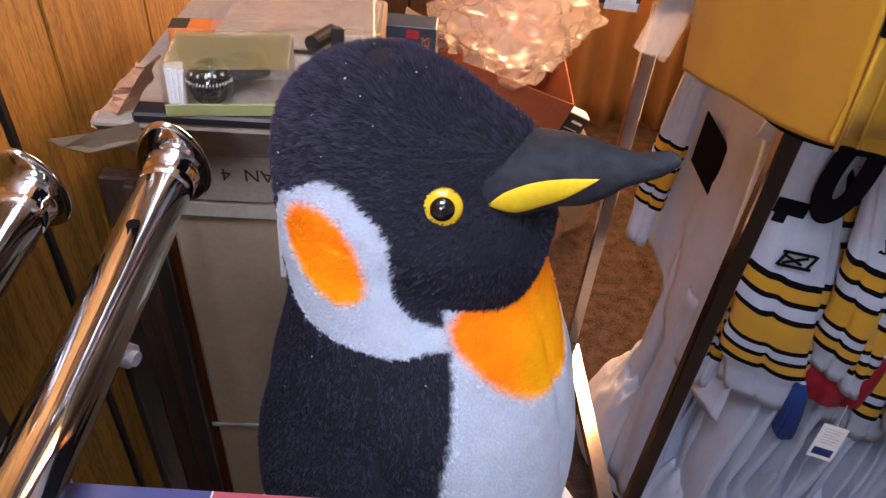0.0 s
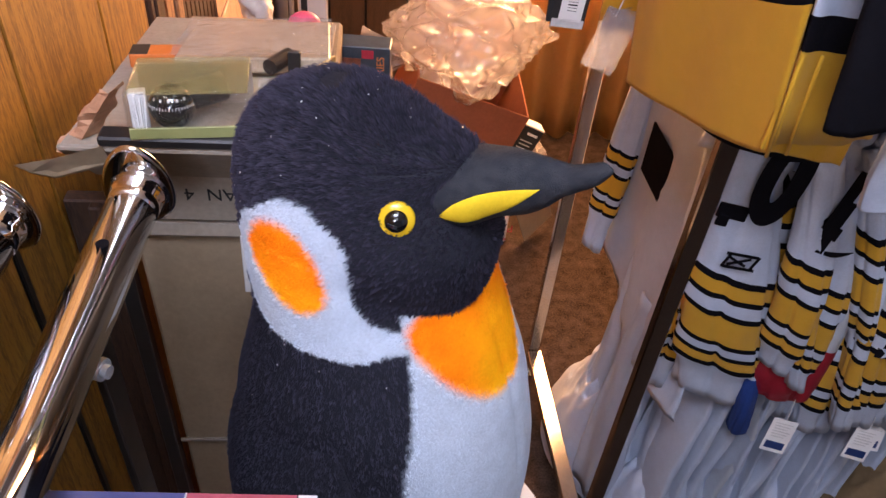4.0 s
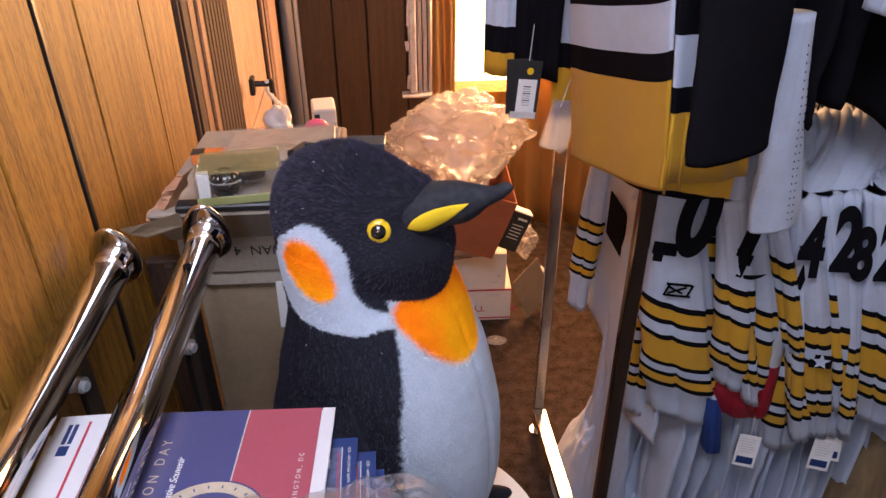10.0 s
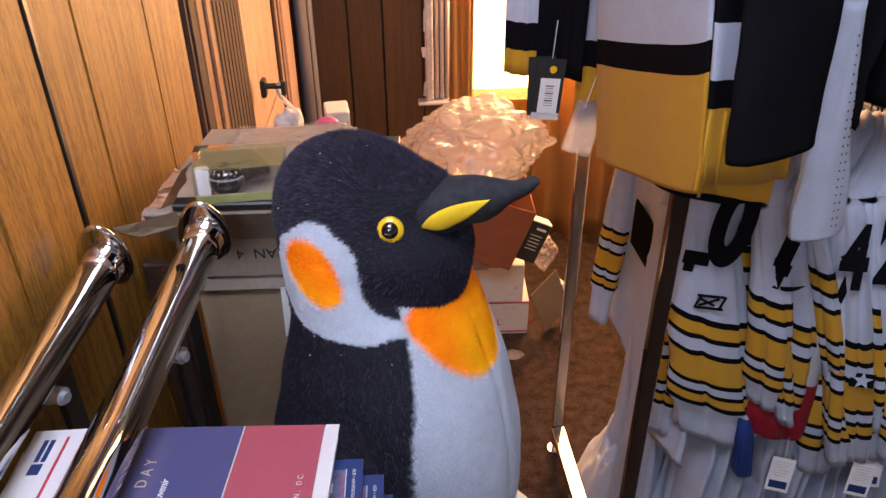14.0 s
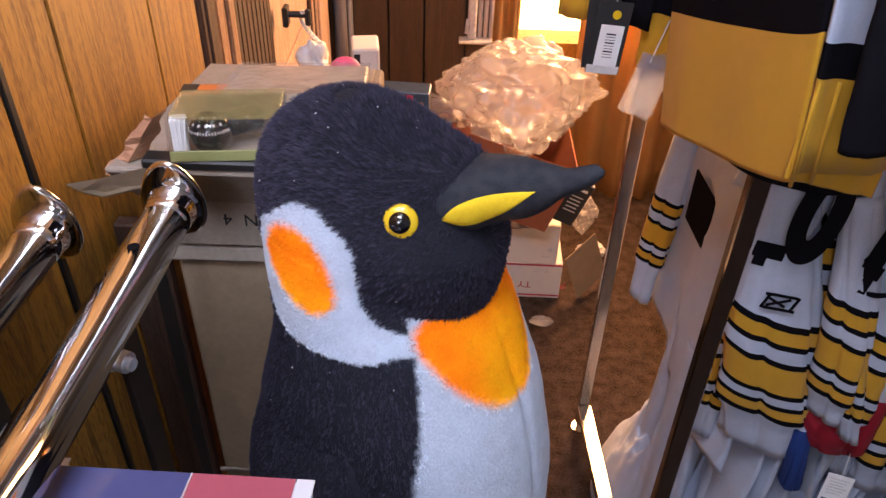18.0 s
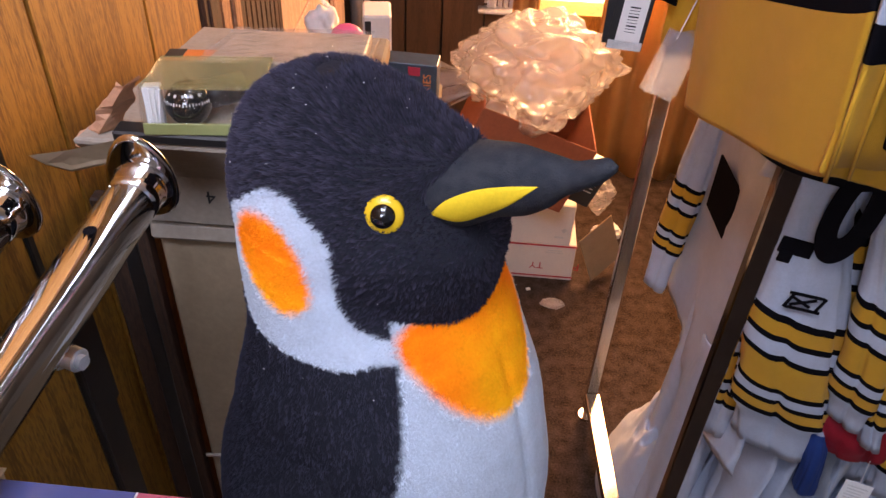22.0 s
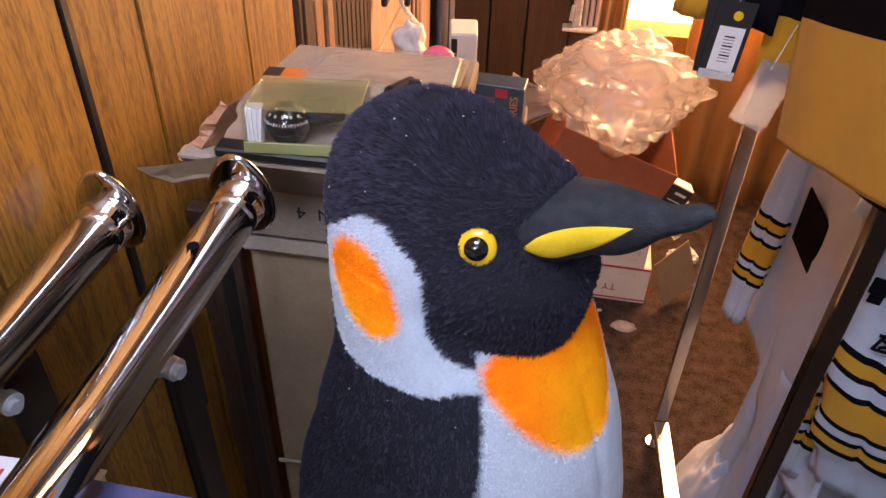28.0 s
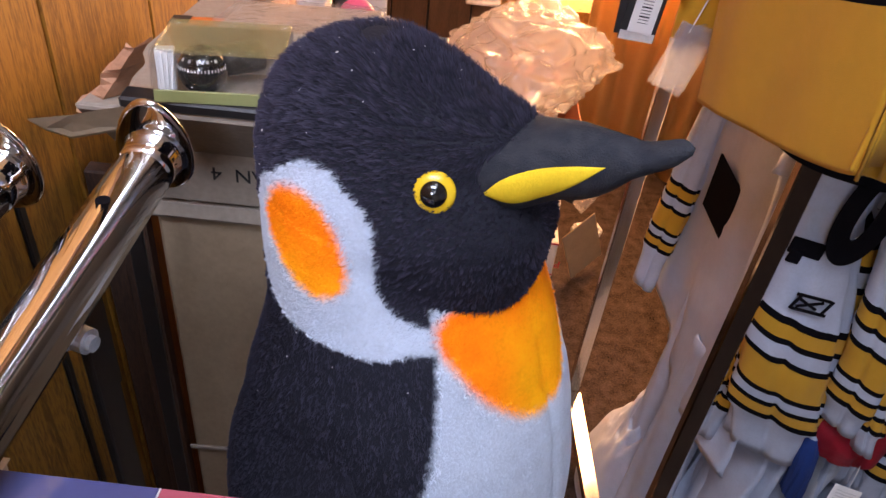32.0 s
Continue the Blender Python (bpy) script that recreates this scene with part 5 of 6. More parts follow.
# ---- tall carton with things on it ----
carton = root("tall_carton", "tall brown cardboard carton standing upside down, top flaps folded", "carton")
part("carton_body", bm_box(0.20, 0.36, 1.10, (-0.134, 0.80, 0.55), 0.004), CARD, carton)
part("printed_fold", bm_box(0.212, 0.008, 0.062, (-0.140, 0.6165, 1.090), 0.003), CARDTOP, carton, "creased printed edge of the carton")
part("lower_fold", bm_box(0.206, 0.006, 0.020, (-0.136, 0.617, 1.046), 0.003, (-14, 0, 0)), CARDTOP, carton)
part("upper_fold", bm_box(0.220, 0.006, 0.098, (-0.146, 0.586, 1.153), 0.002, (40, 0, 0)), CARDTOP, carton, "rolled out top edge of the carton")
part("top_flap", bm_box(0.215, 0.345, 0.005, (-0.145, 0.725, 1.163), 0.001, (-9, 0, 0)), CARDTOP, carton)
part("base_flap", bm_box(0.206, 0.004, 0.006, (-0.136, 0.617, 0.667), 0.001), CARDTOP, carton, "creased line low on the carton")
text("print", "QUAN  4", 0.0205, pose(-0.132, 0.6115, 1.096, 90, 180, 0), INKBLACK, carton, 0.0002)
# torn flap that sticks out to the side
bm = bmesh.new()
quad = [(-0.281, 0.527, 1.190), (-0.250, 0.534, 1.193), (-0.214, 0.546, 1.198), (-0.214, 0.556, 1.174), (-0.256, 0.538, 1.170), (-0.272, 0.531, 1.180)]
top_ = [bm.verts.new(q) for q in quad]
low_ = [bm.verts.new((q[0], q[1] + 0.002, q[2] - 0.003)) for q in quad]
bm.faces.new(top_), bm.faces.new(low_[::-1])
for k in range(6):
    bm.faces.new((top_[k], low_[k], low_[(k + 1) % 6], top_[(k + 1) % 6]))
part("torn_flap", bm, CARD, carton, "torn grey brown cardboard flap")
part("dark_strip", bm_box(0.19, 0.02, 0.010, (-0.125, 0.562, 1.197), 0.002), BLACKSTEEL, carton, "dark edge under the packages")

kraft = root("torn_kraft_paper", "torn tan wrapping paper beside the packages", "paper")
rings = []
for i in range(15):
    u = i / 14
    c = Vector((-0.247 + 0.044 * u, 0.566 + 0.006 * math.sin(4 * u), 1.176 + 0.066 * u))
    w = 0.015 - 0.007 * u + 0.003 * math.sin(13 * u)
    rings.append([c + Vector((-w, 0.004 * math.sin(9 * u), 0.003 * math.sin(17 * u))), c + Vector((0, -0.006 + 0.004 * math.sin(15 * u), 0)), c + Vector((w, 0.010, 0.004 * math.sin(14 * u))), c + Vector((w, 0.012, 0)), c + Vector((0, -0.003, -0.001)), c + Vector((-w, 0.006, -0.001))])
v, f = loft(rings)
from_arrays("sheet", v, f, mat("tan_kraft", (0.50, 0.27, 0.15), 0.8, 0, 0.15, 30, 0.5, 80), kraft, smooth=False)

GREENCARD = mat("yellow_green_card", (0.26, 0.27, 0.10), 0.4, 0, 0.06, 30, coat=0.3)
CLEARBOX = film_mat("clear_blister", (0.9, 0.9, 0.85), 0.01, 0.16, 0.05, 5)
GREENFILM = film_mat("green_tinted_film", (0.44, 0.45, 0.20), 0.34, 0.22, 0.12, 5)
pk = root("compass_package", "clear and green package with a black ball compass", "package", pose(-0.145, 0.556, 1.200, -9, 0, 6))
part("base_card", bm_box(0.100, 0.072, 0.003, (0.004, 0.036, 0.002), 0.0005), CARDTOP, pk)
part("backing_card", bm_box(0.100, 0.003, 0.040, (0.004, 0.071, 0.022), 0.0005), CARDTOP, pk, "tan card back")
part("front_lip", bm_box(0.100, 0.003, 0.010, (0.004, 0.0, 0.007), 0.0005), GREENCARD, pk)
part("top_card", bm_box(0.098, 0.070, 0.003, (0.004, 0.038, 0.043), 0.0005, (3, 0, 0)), GREENFILM, pk, "green tinted clear top")
part("side_card", bm_box(0.003, 0.070, 0.040, (-0.046, 0.036, 0.022), 0.0005), CLEARBOX, pk, "clear side")
part("clear_window", bm_box(0.096, 0.0015, 0.031, (0.006, 0.001, 0.027), 0.0003, (-2, 0, 0)), CLEARBOX, pk)
part("leaflet", bm_box(0.014, 0.012, 0.036, (-0.037, 0.009, 0.024), 0.001, (0, 0, 8)), WHITEPAPER, pk, "folded white leaflet")
bm = bmesh.new()
bmesh.ops.create_uvsphere(bm, u_segments=40, v_segments=24, radius=0.0195)
bmesh.ops.translate(bm, vec=(-0.012, 0.021, 0.0225), verts=bm.verts)
for k in range(4):
    part("leaflet_fold", bm_box(0.0012, 0.014, 0.035, (-0.0425 + 0.0035 * k, 0.006, 0.0235), 0.0003, (0, 3 * k - 4, 14)), WHITEPAPER, pk, "edge of the folded leaflet")
ball = part("compass_ball", bm, EYEBLACK, pk, "glossy black compass ball", True)
part("compass_mount", bm_tube((-0.008, 0.035, 0.023), (0.028, 0.056, 0.026), 0.013, 24), BLACKSTEEL, pk, smooth=True)
for k in range(19):
    a, e = radians(-72 + 8 * k), radians(12)
    r_ = 0.0196
    part("dial_mark", bm_box(0.0007, 0.0006, 0.0030 if k % 3 == 0 else 0.0018, (-0.012 + r_ * math.sin(a) * math.cos(e), 0.021 - r_ * math.cos(a) * math.cos(e), 0.0225 + r_ * math.sin(e)), 0, (-12, 0, math.degrees(a))), WHITEPAPER, ball)
for k in range(5):
    a, e = radians(-48 + 24 * k), radians(33)
    part("dial_figure", bm_box(0.0022, 0.0005, 0.0026, (-0.012 + r_ * math.sin(a) * math.cos(e), 0.021 - r_ * math.cos(a) * math.cos(e), 0.0225 + r_ * math.sin(e)), 0.0002, (-33, 0, math.degrees(a))), SILVERINK, ball, "pale dial figure")

fp = root("flat_package", "large flat tan package in shiny clear wrap", "package", pose(-0.115, 0.784, 1.156, -15, 0, 4))
part("box", bm_box(0.154, 0.170, 0.016, (0, 0, 0.010), 0.002), mat("tan_print_card", (0.46, 0.37, 0.26), 0.45, 0, 0.25, 40, coat=0.3), fp)
verts, faces = [], []
n_ = 40
for i in range(n_ + 1):
    for j in range(n_ + 1):
        x, y = -0.080 + 0.160 * i / n_, -0.088 + 0.176 * j / n_
        verts.append((x, y, 0.0205 + 0.004 * abs(wob((x, y, 0), 45)) + 0.003 * abs(wob((x, y, 1), 90))))
for i in range(n_):
    for j in range(n_):
        k = i * (n_ + 1) + j
        faces.append((k, k + n_ + 1, k + n_ + 2, k + 1))
from_arrays("clear_wrap", verts, faces, BAG, fp, "wrinkled clear film")
bl = root("blister_pack", "clear blister package with a black fitting, lying on the carton", "package", pose(-0.105, 0.690, 1.172, -9, 0, -6))
bm = bmesh.new()
bmesh.ops.create_uvsphere(bm, u_segments=32, v_segments=16, radius=0.05)
bmesh.ops.scale(bm, vec=(1.1, 0.9, 0.75), verts=bm.verts)
bmesh.ops.bisect_plane(bm, geom=bm.verts[:] + bm.edges[:] + bm.faces[:], plane_co=(0, 0, 0), plane_no=(0, 0, -1), clear_outer=True)
part("clear_dome", bm, CLEARBOX, bl, "", True)
part("card", bm_box(0.12, 0.09, 0.003, (0, 0, 0.0015), 0.0005), mat("beige_card", (0.42, 0.34, 0.20), 0.6), bl)
part("fitting", bm_merge(bm_tube((0.018, -0.02, 0.03), (0.030, 0.012, 0.032), 0.008, 16), bm_box(0.012, 0.006, 0.03, (0.04, -0.01, 0.03), 0.001)), BLACKSTEEL, bl, "black metal fitting")
part("gold_edge", bm_box(0.004, 0.085, 0.012, (0.058, 0.0, 0.02), 0.001, (0, 0, -18)), mat("warm_clear_edge", (0.75, 0.5, 0.2), 0.2), bl)
cb = root("small_card_box", "small orange and black card box by the panelled wall", "box", pose(-0.215, 0.745, 1.164, -9, 0, 6))
part("box", bm_box(0.050, 0.03, 0.014, (0, 0, 0.007), 0.001), mat("orange_card", (0.62, 0.17, 0.03), 0.5, 0, 0.15, 60), cb)
part("printed_panel", bm_box(0.018, 0.028, 0.0006, (-0.016, 0, 0.0144)), INKBLACK, cb)
pink = root("pink_lump", "small bright pink rounded object behind the packages", "toy", pose(-0.075, 0.885, 1.126))
bm = bmesh.new()
bmesh.ops.create_uvsphere(bm, u_segments=24, v_segments=14, radius=0.02)
bmesh.ops.scale(bm, vec=(1, 0.8, 0.8), verts=bm.verts)
bmesh.ops.translate(bm, vec=(0, 0, 0.016), verts=bm.verts)
part("lump", bm, mat("pink_plastic", (0.75, 0.10, 0.18), 0.4), pink, "", True)

stack2 = root("low_carton", "plain brown carton beside the tall one", "carton", pose(0.025, 0.98, 0))
part("carton_body", bm_box(0.092, 0.075, 1.015, (-0.036, 0.008, 0.5075), 0.003), CARD, stack2)
mem = root("printed_box", "dark slate printed box with orange lettering on its side", "box", pose(-0.012, 0.955, 1.015, 0, 0, -4))
part("box", bm_box(0.085, 0.034, 0.062, (0, 0.017, 0.031), 0.001), mat("slate_print", (0.045, 0.06, 0.075), 0.4, 0, 0.4, 60, coat=0.2), mem)
part("picture_patch", bm_box(0.016, 0.0008, 0.012, (0.012, -0.0008, 0.052)), INKRED, mem)
text("lettering", "ORIES", 0.015, mem.matrix_world @ pose(0.030, -0.0012, 0.030, 90, -90, 0), mat("orange_ink", (0.60, 0.20, 0.06), 0.5), mem, 0.0003, "upright orange lettering")
part("picture_patch", bm_box(0.03, 0.0008, 0.03, (-0.012, -0.0008, 0.03)), mat("rust_print", (0.20, 0.06, 0.03), 0.5, 0, 0.8, 90), mem)

tubebox = root("white_box", "tall white box standing on the carpet by the door", "box", pose(-0.120, 1.50, 0.0, 0, 0, 8))
part("box", bm_box(0.056, 0.075, 0.915, (0, 0, 0.4575), 0.004), MAILCARD, tubebox)
part("open_side", bm_box(0.012, 0.001, 0.07, (-0.018, -0.0387, 0.870)), INKBLACK, tubebox, "dark gap at the upper edge")

# ---- handle with a hanging carrier bag ----
hk = root("door_handle", "black lever handle on the dark casing", "handle", pose(-0.285, 1.530, 0.945))
part("plate", bm_box(0.012, 0.03, 0.042, (0.0, 0, 0.008), 0.003), BLACKSTEEL, hk)
part("lever", bm_merge(bm_tube((0.0, 0, 0.012), (0.045, 0, 0.012), 0.007, 14), bm_box(0.012, 0.014, 0.036, (0.045, 0, 0.006), 0.004)), BLACKSTEEL, hk)
cbag = root("carrier_bag", "small white plastic bag hanging from the door handle", "bag", pose(-0.25, 1.525, 0.945))
prev_p = Vector((0.002, 0, 0.020))
bms = []
for i in range(1, 15):
    u = i / 14
    p = Vector((0.002 - 0.02 * math.sin(3 * u) + 0.03 * u, 0.0 + 0.03 * u, 0.022 - 0.085 * u + 0.01 * math.sin(3.1 * u)))
    bms.append(bm_tube(prev_p, p, 0.005, 10))
    prev_p = p
part("strap", bm_merge(*bms), WHITEPAPER, cbag, "", True)
bm = bmesh.new()
bmesh.ops.create_icosphere(bm, subdivisions=4, radius=0.05)
for w in bm.verts:
    k = 1 + 0.5 * wob(w.co, 30) + 0.2 * wob(w.co, 80)
    w.co = Vector((w.co.x * 0.7 * k, w.co.y * 0.6 * k, w.co.z * 0.9 * k - 0.090)) + Vector((0.02, 0.0, 0))
part("pouch", bm, WHITEPAPER, cbag, "", True)

wcard = part("card_slip", bm_box(0.022, 0.002, 0.075, (-0.113, 0.607, 1.005), 0.0005, (-6, 0, 0)), WHITEPAPER)
tagged(wcard, "pale card slip standing between carton and plush penguin", "card")

# dark board between the panelling and the carton
db = part("dark_board", bm_merge(bm_box(0.050, 0.018, 1.08, (-0.270, 0.625, 0.54), 0.002), bm_box(0.012, 0.012, 1.08, (-0.262, 0.610, 0.54), 0.002)), TRIMWOOD)
tagged(db, "dark brown wooden board standing beside the carton", "board")
bs = part("steel_strip", bm_box(0.014, 0.003, 1.13, (-0.212, 0.52, 0.565), 0.0008), BLACKSTEEL)
tagged(bs, "narrow black steel strip below the chrome tube", "strip")

# ---- counter with booklets ----
counter = root("counter", "dark wooden counter under the stacked booklets", "counter")
part("worktop", bm_box(0.34, 1.1, 0.03, (-0.115, -0.40, 1.045), 0.004), DARKWOOD, counter)
part("cabinet_body", bm_box(0.32, 1.06, 1.03, (-0.125, -0.42, 0.515), 0.003), DARKWOOD, counter)


def booklet(name, corner, w, h, t, rz, tilt, label, category="booklet", pages=BOOKWHITE):
    b = root(name, label, category, Matrix.Translation(corner) @ pose(0, 0, 0, tilt, 0, rz))
    part("pages", bm_box(w - 0.003, h - 0.003, t, (-w / 2, -h / 2, -t / 2), 0.0005), pages, b)
    return b


def local_text(parent, words, size, x, y, rz, material, spacing=1.0, shear=0.0, ax="CENTER"):
    ob = text("lettering", words, size, Matrix.Identity(4), material, None, 0.0001, "", spacing, shear)
    ob.data.align_x = ax
    ob.parent = parent
    ob.matrix_basis = pose(x, y, 0.0016, 0, 0, rz)
    return ob


souvenir = booklet("souvenir_booklet", (-0.015, 0.238, 1.1665), 0.190, 0.255, 0.012, -1.5, -8, "navy and rose red souvenir booklet with a white edge strip")
part("cover_blue", bm_box(0.1115, 0.255, 0.0012, (-0.1342, -0.1275, 0.0007), 0.0003), BOOKBLUE, souvenir, "navy cover panel")
part("cover_red", bm_box(0.065, 0.255, 0.0012, (-0.0445, -0.1275, 0.0007), 0.0003), BOOKRED, souvenir, "rose red cover panel")
part("cover_rule", bm_box(0.0008, 0.255, 0.0013, (-0.0776, -0.1275, 0.0008)), SILVERINK, souvenir)
part("cover_strip", bm_box(0.0115, 0.255, 0.0012, (-0.0056, -0.1275, 0.0007), 0.0003), BOOKWHITE, souvenir, "white cover strip")
local_text(souvenir, "INAUGURATION DAY", 0.0122, -0.141, -0.040, 90, GOLDINK, 1.65, 0, "RIGHT")
local_text(souvenir, "Commemorative Souvenir", 0.0090, -0.124, -0.064, 90, WHITEPAPER, 0.95, 0.35, "RIGHT")
local_text(souvenir, "WASHINGTON, DC", 0.0060, -0.023, -0.062, 90, SILVERINK, 1.7, 0, "RIGHT")


def disc(parent, name, x, y, z, r0, r1, material, n=64):
    bm = bmesh.new()
    a = [bm.verts.new((x + r1 * math.cos(2 * math.pi * i / n), y + r1 * math.sin(2 * math.pi * i / n), z)) for i in range(n)]
    if r0:
        b = [bm.verts.new((x + r0 * math.cos(2 * math.pi * i / n), y + r0 * math.sin(2 * math.pi * i / n), z)) for i in range(n)]
        for i in range(n):
            bm.faces.new((a[i], a[(i + 1) % n], b[(i + 1) % n], b[i]))
    else:
        bm.faces.new(a)
    return part(name, bm, material, parent)


disc(souvenir, "seal_field", -0.088, -0.140, 0.0015, 0, 0.0475, BOOKBLUE)
disc(souvenir, "seal_ring", -0.088, -0.140, 0.0017, 0.0335, 0.0455, GOLDINK)
bm = bmesh.new()
vs = []
for i in range(48):
    t = 2 * math.pi * i / 48
    r = 0.017 + 0.009 * abs(math.cos(t)) ** 0.6 + 0.004 * math.sin(5 * t) + 0.0025 * math.sin(11 * t + 1)
    vs.append(bm.verts.new((-0.088 + r * math.cos(t), -0.140 + 0.78 * r * math.sin(t), 0.0017)))
bm.faces.new(vs)
part("seal_emblem", bm, GOLDINK, souvenir, "pale gold emblem")
part("seal_shield", bm_box(0.012, 0.014, 0.0003, (-0.088, -0.139, 0.0019)), BOOKBLUE, souvenir)
for k in range(22):
    a = 2 * math.pi * k / 22
    part("seal_mark", bm_box(0.003, 0.0012, 0.0003, (-0.088 + 0.0395 * math.cos(a), -0.140 + 0.0395 * math.sin(a), 0.0019), 0, (0, 0, math.degrees(a))), BOOKBLUE, souvenir)

white_bk = booklet("white_booklet", (-0.1785, 0.257, 1.155), 0.092, 0.255, 0.010, 1.5, -6, "white booklet with a dark red rule and gold lettering")
part("cover", bm_box(0.092, 0.255, 0.0012, (-0.046, -0.1275, 0.0007), 0.0003), BOOKWHITE, white_bk)
part("rule", bm_box(0.0022, 0.19, 0.0006, (-0.062, -0.105, 0.0015)), INKRED, white_bk, "dark red rule")
local_text(white_bk, "INAUGURATION DAY", 0.0122, -0.046, -0.055, 90, SILVERINK, 1.65, 0, "RIGHT")
local_text(white_bk, "Commemorative Souvenir", 0.0110, -0.026, -0.068, 90, SILVERINK, 0.95, 0.35, "RIGHT")
part("mark_block", bm_box(0.009, 0.012, 0.0006, (-0.076, -0.048, 0.0015)), PROGBLUE, white_bk)
for k in range(2):
    part("mark_line", bm_box(0.0035, 0.026, 0.0005, (-0.0785 + 0.0055 * k, -0.026, 0.0015)), PROGBLUE, white_bk)
ub = booklet("lower_booklet", (-0.185, 0.250, 1.141), 0.10, 0.24, 0.075, 1.0, 0, "stack of white booklets on the counter")


def programme(x, y, z, tilt, label, shield=True):
    p = booklet("game_programme", (x, y, z), 0.205, 0.27, 0.009, 0.5, tilt, label, "programme")
    p["group"] = "fanned game programmes"
    part("cover", bm_box(0.205, 0.27, 0.001, (-0.1025, -0.135, 0.0006), 0.0003), PROGBLUE, p)
    local_text(p, "BOWL GAME PROGRAM \u2022 $20", 0.0038, -0.0068, -0.012, 90, SILVERINK, 1.1, 0, "RIGHT")
    part("cover_picture", bm_box(0.176, 0.246, 0.0006, (-0.1015, -0.135, 0.0013)), mat("slate_blue_print", (0.10, 0.12, 0.21), 0.35, 0, 0.5, 25, coat=0.2), p)
    part("red_rule", bm_box(0.0010, 0.240, 0.0006, (-0.0162, -0.137, 0.0015)), INKRED, p)
    part("silver_border", bm_box(0.0007, 0.246, 0.0007, (-0.0132, -0.135, 0.0014)), SILVERINK, p)
    if shield:
        part("shield", bm_merge(bm_box(0.011, 0.010, 0.0006, (-0.0285, -0.031, 0.0018), 0.0002), bm_box(0.007, 0.006, 0.0006, (-0.0285, -0.0375, 0.0018), 0.0002, (0, 0, 45))), WHITEPAPER, p, "white and red shield mark")
        part("shield_field", bm_box(0.008, 0.007, 0.0004, (-0.0285, -0.0315, 0.0023)), INKRED, p)
    return p


for k in range(4):
    programme((0.005, 0.021, 0.028, 0.033)[k], (0.212, 0.204, 0.192, 0.184)[k], 1.1535 - 0.0105 * k, -3, ("blue game programme with silver print", "blue game programme under the first", "third blue programme of the fan", "lowest blue programme, edges showing")[k], k == 0)


def magazine(x, y, z, label):
    m_ = booklet("magazine", (x, y, z), 0.20, 0.27, 0.010, -1, -3, label, "magazine")
    m_["group"] = "gold patterned magazines"
    part("cover", bm_box(0.20, 0.27, 0.001, (-0.10, -0.135, 0.0006), 0.0003), MAGGOLD, m_)
    local_text(m_, "$12", 0.014, -0.012, -0.030, 90, EYEYELLOW, 1.0, 0.1, "RIGHT")
    part("shield", bm_merge(bm_box(0.010, 0.009, 0.0006, (-0.012, -0.014, 0.0014), 0.0002), bm_box(0.006, 0.005, 0.0006, (-0.012, -0.0195, 0.0014), 0.0002, (0, 0, 45))), WHITEPAPER, m_, "white shield mark")
    part("shield_field", bm_box(0.007, 0.006, 0.0004, (-0.012, -0.0145, 0.0019)), PROGBLUE, m_)
    return m_


magazine(0.058, 0.178, 1.109, "gold and black patterned magazine with a price")
magazine(0.069, 0.180, 1.097, "second patterned magazine below, page edges showing")
st = booklet("paper_stack", (0.060, 0.168, 1.084), 0.24, 0.24, 0.023, 0, 0, "stack of pale paper beneath the magazines", "paper stack")

# ---- clear bag across the booklets ----
verts, faces = [], []
nx_, ny_ = 90, 44
for j in range(ny_ + 1):
    for i in range(nx_ + 1):
        u, w = i / nx_, j / ny_
        x = -0.185 + 0.270 * u + 0.008 * wob((u * 3, w * 3, 0), 2)
        y = 0.100 + 0.030 * math.sin(math.pi * min(1, u * 1.05)) + 0.028 * sstep(0.55, 0.95, u) - 0.19 * w + 0.008 * wob((u * 9, w * 2, 3), 1)
        swell = 0.012 * math.sin(math.pi * w) + 0.026 * sstep(0.50, 0.92, u) * math.sin(math.pi * min(1, 0.2 + w)) * sstep(1.06, 0.9, u)
        z = 1.194 - 0.022 * sstep(0.80, 1.0, u) + swell + 0.008 * abs(wob((x * 22, y * 18, 1), 1)) + 0.018 * sstep(0.5, 1, u) * abs(wob((x * 38, y * 38, 4), 1)) + 0.003 * abs(wob((x * 90, y * 60, 6), 1))
        z -= 0.016 * max(0, 1 - w * 9)
        verts.append((x, y, z))
for j in range(ny_):
    for i in range(nx_):
        k = j * (nx_ + 1) + i
        faces.append((k, k + 1, k + nx_ + 2, k + nx_ + 1))
bagtop = from_arrays("clear_plastic_bag", verts, faces, BAG)
tagged(bagtop, "crumpled clear plastic bag lying across the booklets", "plastic bag")

# ---- boxes at the back ----
mail = root("mailing_box", "white mailing carton with red lines, upside down on the carpet", "box", pose(0.262, 1.90, 0, 0, 0, -1))
part("carton_body", bm_box(0.29, 0.25, 0.132, (0, 0, 0.066), 0.003), MAILCARD, mail)
part("red_line", bm_box(0.291, 0.0008, 0.005, (0, -0.1253, 0.012)), INKRED, mail)
part("red_line", bm_box(0.291, 0.0008, 0.006, (0, -0.1253, 0.126)), INKRED, mail)
text("print", "PRIORITY", 0.034, pose(0.35, 1.7742, 0.052, 90, 180, 0), INKRED, mail, 0.0002)
text("print", "MAIL", 0.020, pose(0.35, 1.7742, 0.076, 90, 180, 0), INKRED, mail, 0.0002, "", 1.4)
for k in range(2):
    part("print_line", bm_box(0.05 - 0.01 * k, 0.0008, 0.004, (0.085, -0.1256, 0.102 + 0.008 * k)), SILVERINK, mail)
mail2 = root("mailing_box", "second white mailing carton stacked on the first", "box", pose(0.250, 1.895, 0.132, 0, 0, -3))
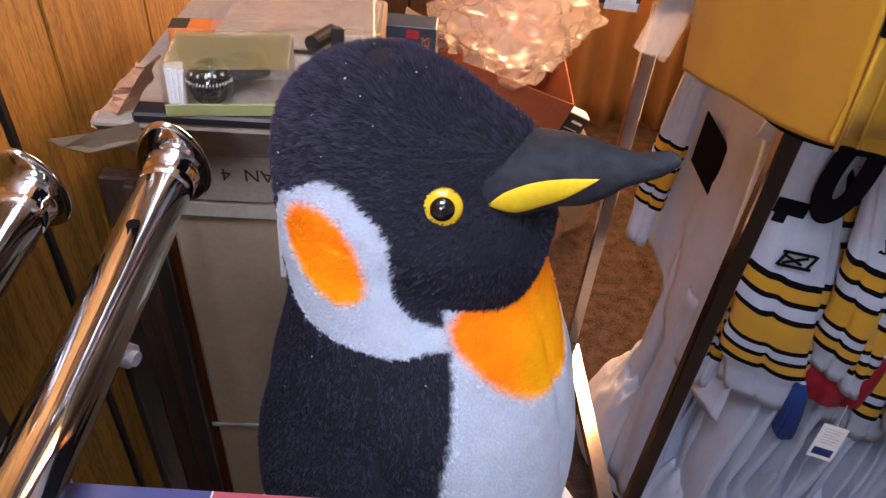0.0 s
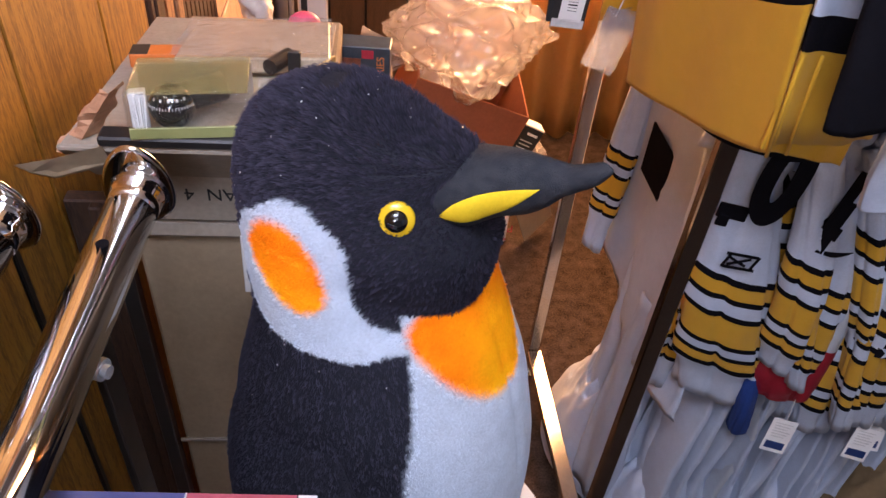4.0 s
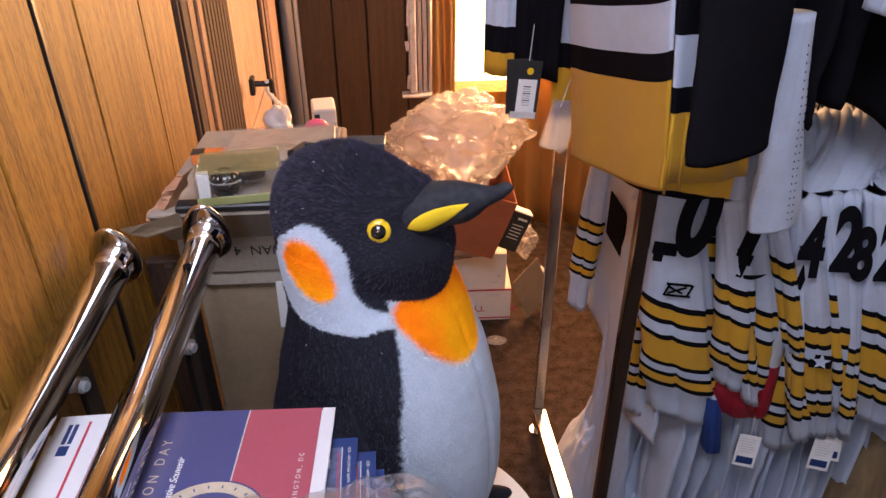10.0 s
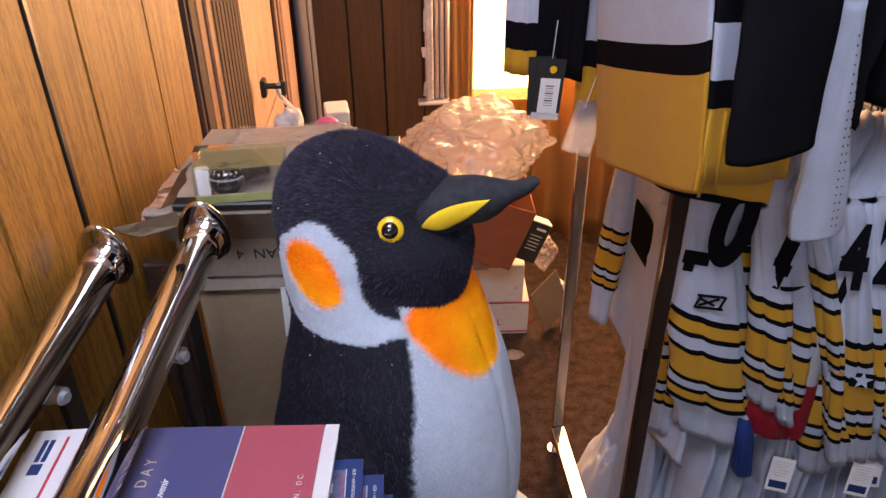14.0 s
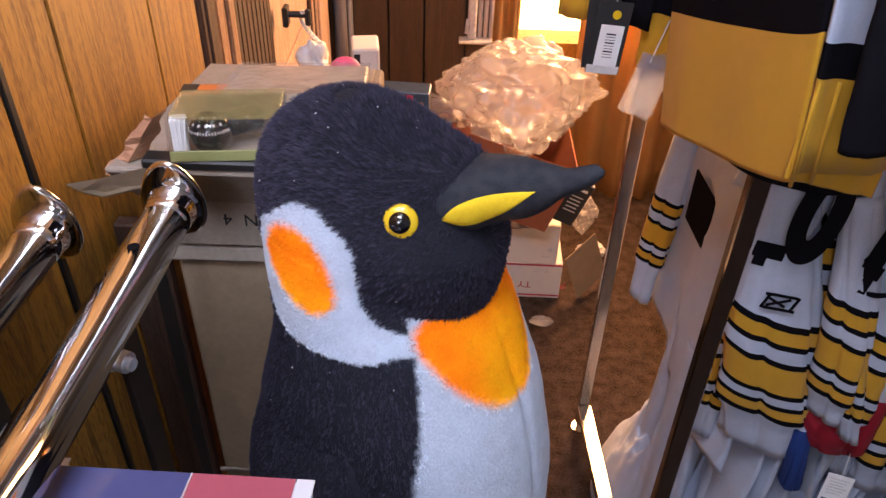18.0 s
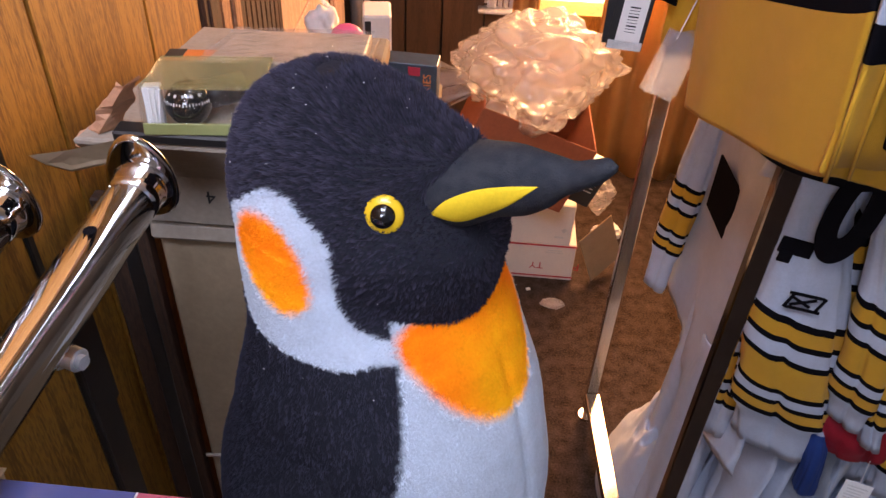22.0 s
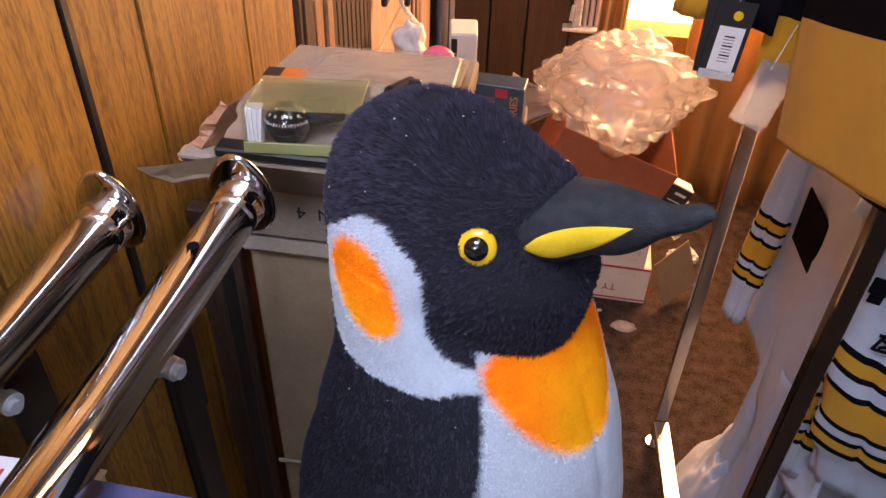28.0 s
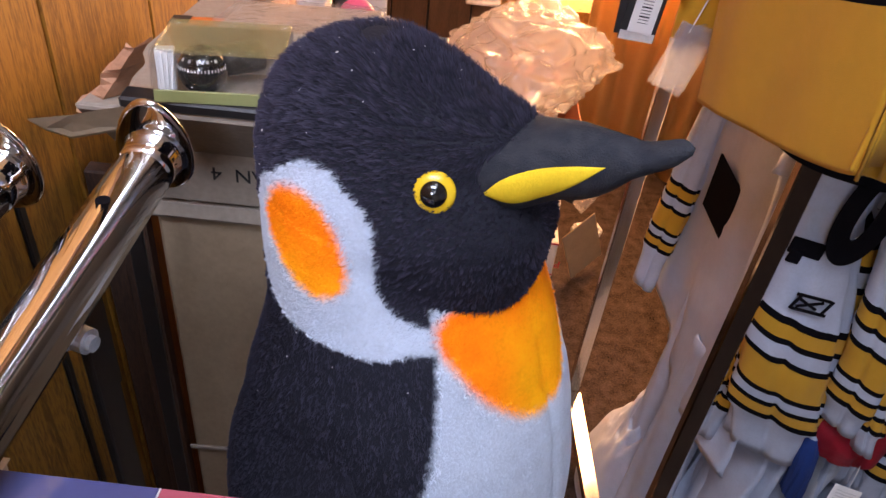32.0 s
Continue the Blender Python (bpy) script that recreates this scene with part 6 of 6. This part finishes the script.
part("carton_body", bm_box(0.28, 0.24, 0.14, (0, 0, 0.070), 0.003), MAILCARD, mail2)
part("print_line", bm_box(0.025, 0.0008, 0.006, (0.105, -0.1206, 0.03)), SILVERINK, mail2)
part("print_mark", bm_box(0.012, 0.0008, 0.014, (0.118, -0.1206, 0.055), 0.0002, (0, 45, 0)), SILVERINK, mail2)

prop = root("plain_carton", "plain brown carton behind the mailing boxes", "carton", pose(0.13, 1.72, 0))
part("carton_body", bm_box(0.22, 0.14, 0.36, (-0.06, 0.03, 0.18), 0.003), CARD, prop)
brown = root("brown_carton", "dark brown open carton tipped on the other boxes", "carton", pose(0.215, 1.66, 0.475, 0, 20, 0))
for nm, sx, sy, sz, at in (("front_wall", 0.30, 0.005, 0.20, (0, 0, 0)), ("back_wall", 0.30, 0.005, 0.20, (0, 0.24, 0)), ("side_wall", 0.005, 0.235, 0.20, (-0.148, 0.12, 0)), ("side_wall", 0.005, 0.235, 0.20, (0.148, 0.12, 0)), ("floor_panel", 0.29, 0.235, 0.005, (0, 0.12, -0.098))):
    part(nm, bm_box(sx, sy, sz, at, 0.001), CARTON, brown)
part("flap", bm_box(0.29, 0.09, 0.004, (0.0, 0.275, 0.125), 0.001, (50, 0, 0)), CARTON, brown)


def crumple(name, c, r, sq, seed, label, fine=5, inner=False):
    """Crushed film: flat facets that meet in sharp creases, with dents and small folds."""
    rng = random.Random(seed)
    planes = []
    for _ in range(46):
        n = Vector((rng.gauss(0, 1), rng.gauss(0, 1), rng.gauss(0, 1))).normalized()
        planes.append((n, 0.80 + 0.34 * rng.random()))

    def shell(scale, turn):
        bm = bmesh.new()
        bmesh.ops.create_icosphere(bm, subdivisions=fine, radius=1.0)
        for w in bm.verts:
            d = w.co.normalized()
            e = Matrix.Rotation(turn, 3, "Z") @ d
            k = min(h / e.dot(n) for n, h in planes if e.dot(n) > 0.2)
            q = noise.voronoi(e * 3.1 + Vector((seed, 0, 0)))[0]
            k += 0.12 * wob(e, 1.5, seed) - 0.20 * max(0, 0.35 - (q[1] - q[0])) - 0.22 * abs(wob(e, 2.2, seed + 3)) - 0.05 * abs(wob(e, 5, seed)) - 0.012 * abs(wob(e, 14, seed + 1)) + 0.08
            k *= scale
            w.co = Vector((d.x * r * sq[0] * k, d.y * r * sq[1] * k, d.z * r * sq[2] * k)) + Vector(c)
        return bm
    if not inner:
        return tagged(part(name, shell(1.0, 0.0), CRUMPLE, None, "", True), label, "plastic bag")
    ob = root(name, label, "plastic bag")
    part("outer_film", shell(1.0, 0.0), CRUMPLE, ob, "creased clear film", True)
    part("inner_film", shell(0.78, 2.1), CRUMPLE, ob, "crushed film inside", True)
    # loose mouth of the bag, a pleated fan to one side
    rings = []
    for i in range(13):
        u = i / 12
        o = Vector(c) + Vector((-r * (0.85 + 0.62 * u), -0.03 * u, -r * (0.28 + 0.02 * u)))
        rings.append([o + Vector((0.010 * math.sin(9 * v_ + 3 * u), 0.018 * math.sin(17 * v_ + 2 * u), (v_ - 0.5) * (0.06 + 0.11 * u))) for v_ in [k / 20 for k in range(21)]])
    v, f = loft(rings, closed=False, cap=False)
    from_arrays("bag_mouth", v, f, CRUMPLE, ob, "gathered open mouth of the bag")
    return ob


crumple("crumpled_plastic_bag", (0.232, 1.77, 0.672), 0.172, (1.18, 0.8, 0.86), 2.0, "large crumpled clear plastic bag in the brown carton", 6, True)
crumple("plastic_scrap", (0.445, 1.80, 0.30), 0.05, (0.9, 0.8, 1.0), 5.0, "crumpled clear plastic beside the mailing boxes")
crumple("plastic_scrap", (0.20, 1.74, 0.315), 0.06, (1.9, 0.7, 0.5), 8.0, "clear plastic wrap lying on the mailing box")
crumple("plastic_scrap", (0.345, 1.66, 0.012), 0.026, (1.3, 0.8, 0.4), 9.0, "small clear plastic scrap on the carpet")
bb = root("black_box", "small black printed box leaning among the cartons", "box", pose(0.394, 1.735, 0.385, -8, 24, 0))
part("box", bm_box(0.062, 0.045, 0.125, (0, 0, 0), 0.001), INKBLACK, bb)
part("white_end", bm_box(0.062, 0.045, 0.004, (0, 0, 0.0645), 0.0005), WHITEPAPER, bb)
for k in range(5):
    part("print_line", bm_box(0.036 - 0.004 * (k % 2), 0.0006, 0.0028, (0, -0.0228, 0.022 - 0.011 * k)), SILVERINK, bb)
part("print_word", bm_box(0.030, 0.0006, 0.007, (0.006, -0.0228, 0.044)), WHITEPAPER, bb)
kf = part("cardboard_flap", bm_box(0.12, 0.004, 0.20, (0.475, 1.785, 0.118), 0.001, (0, -24, 38)), CARD)
tagged(kf, "loose brown cardboard flap leaning on the boxes", "cardboard")
wc = part("plastic_piece", bm_box(0.09, 0.06, 0.04, (0.526, 1.99, 0.02), 0.012, (0, 0, 20), 3), WHITEPAPER)
tagged(wc, "white rounded plastic piece on the carpet", "plastic piece")
sc_ = part("paper_scrap", bm_box(0.012, 0.010, 0.003, (0.279, 1.722, 0.0025), 0.0008, (0, 0, 20)), WHITEPAPER)
tagged(sc_, "tiny white paper scrap on the carpet", "scrap")
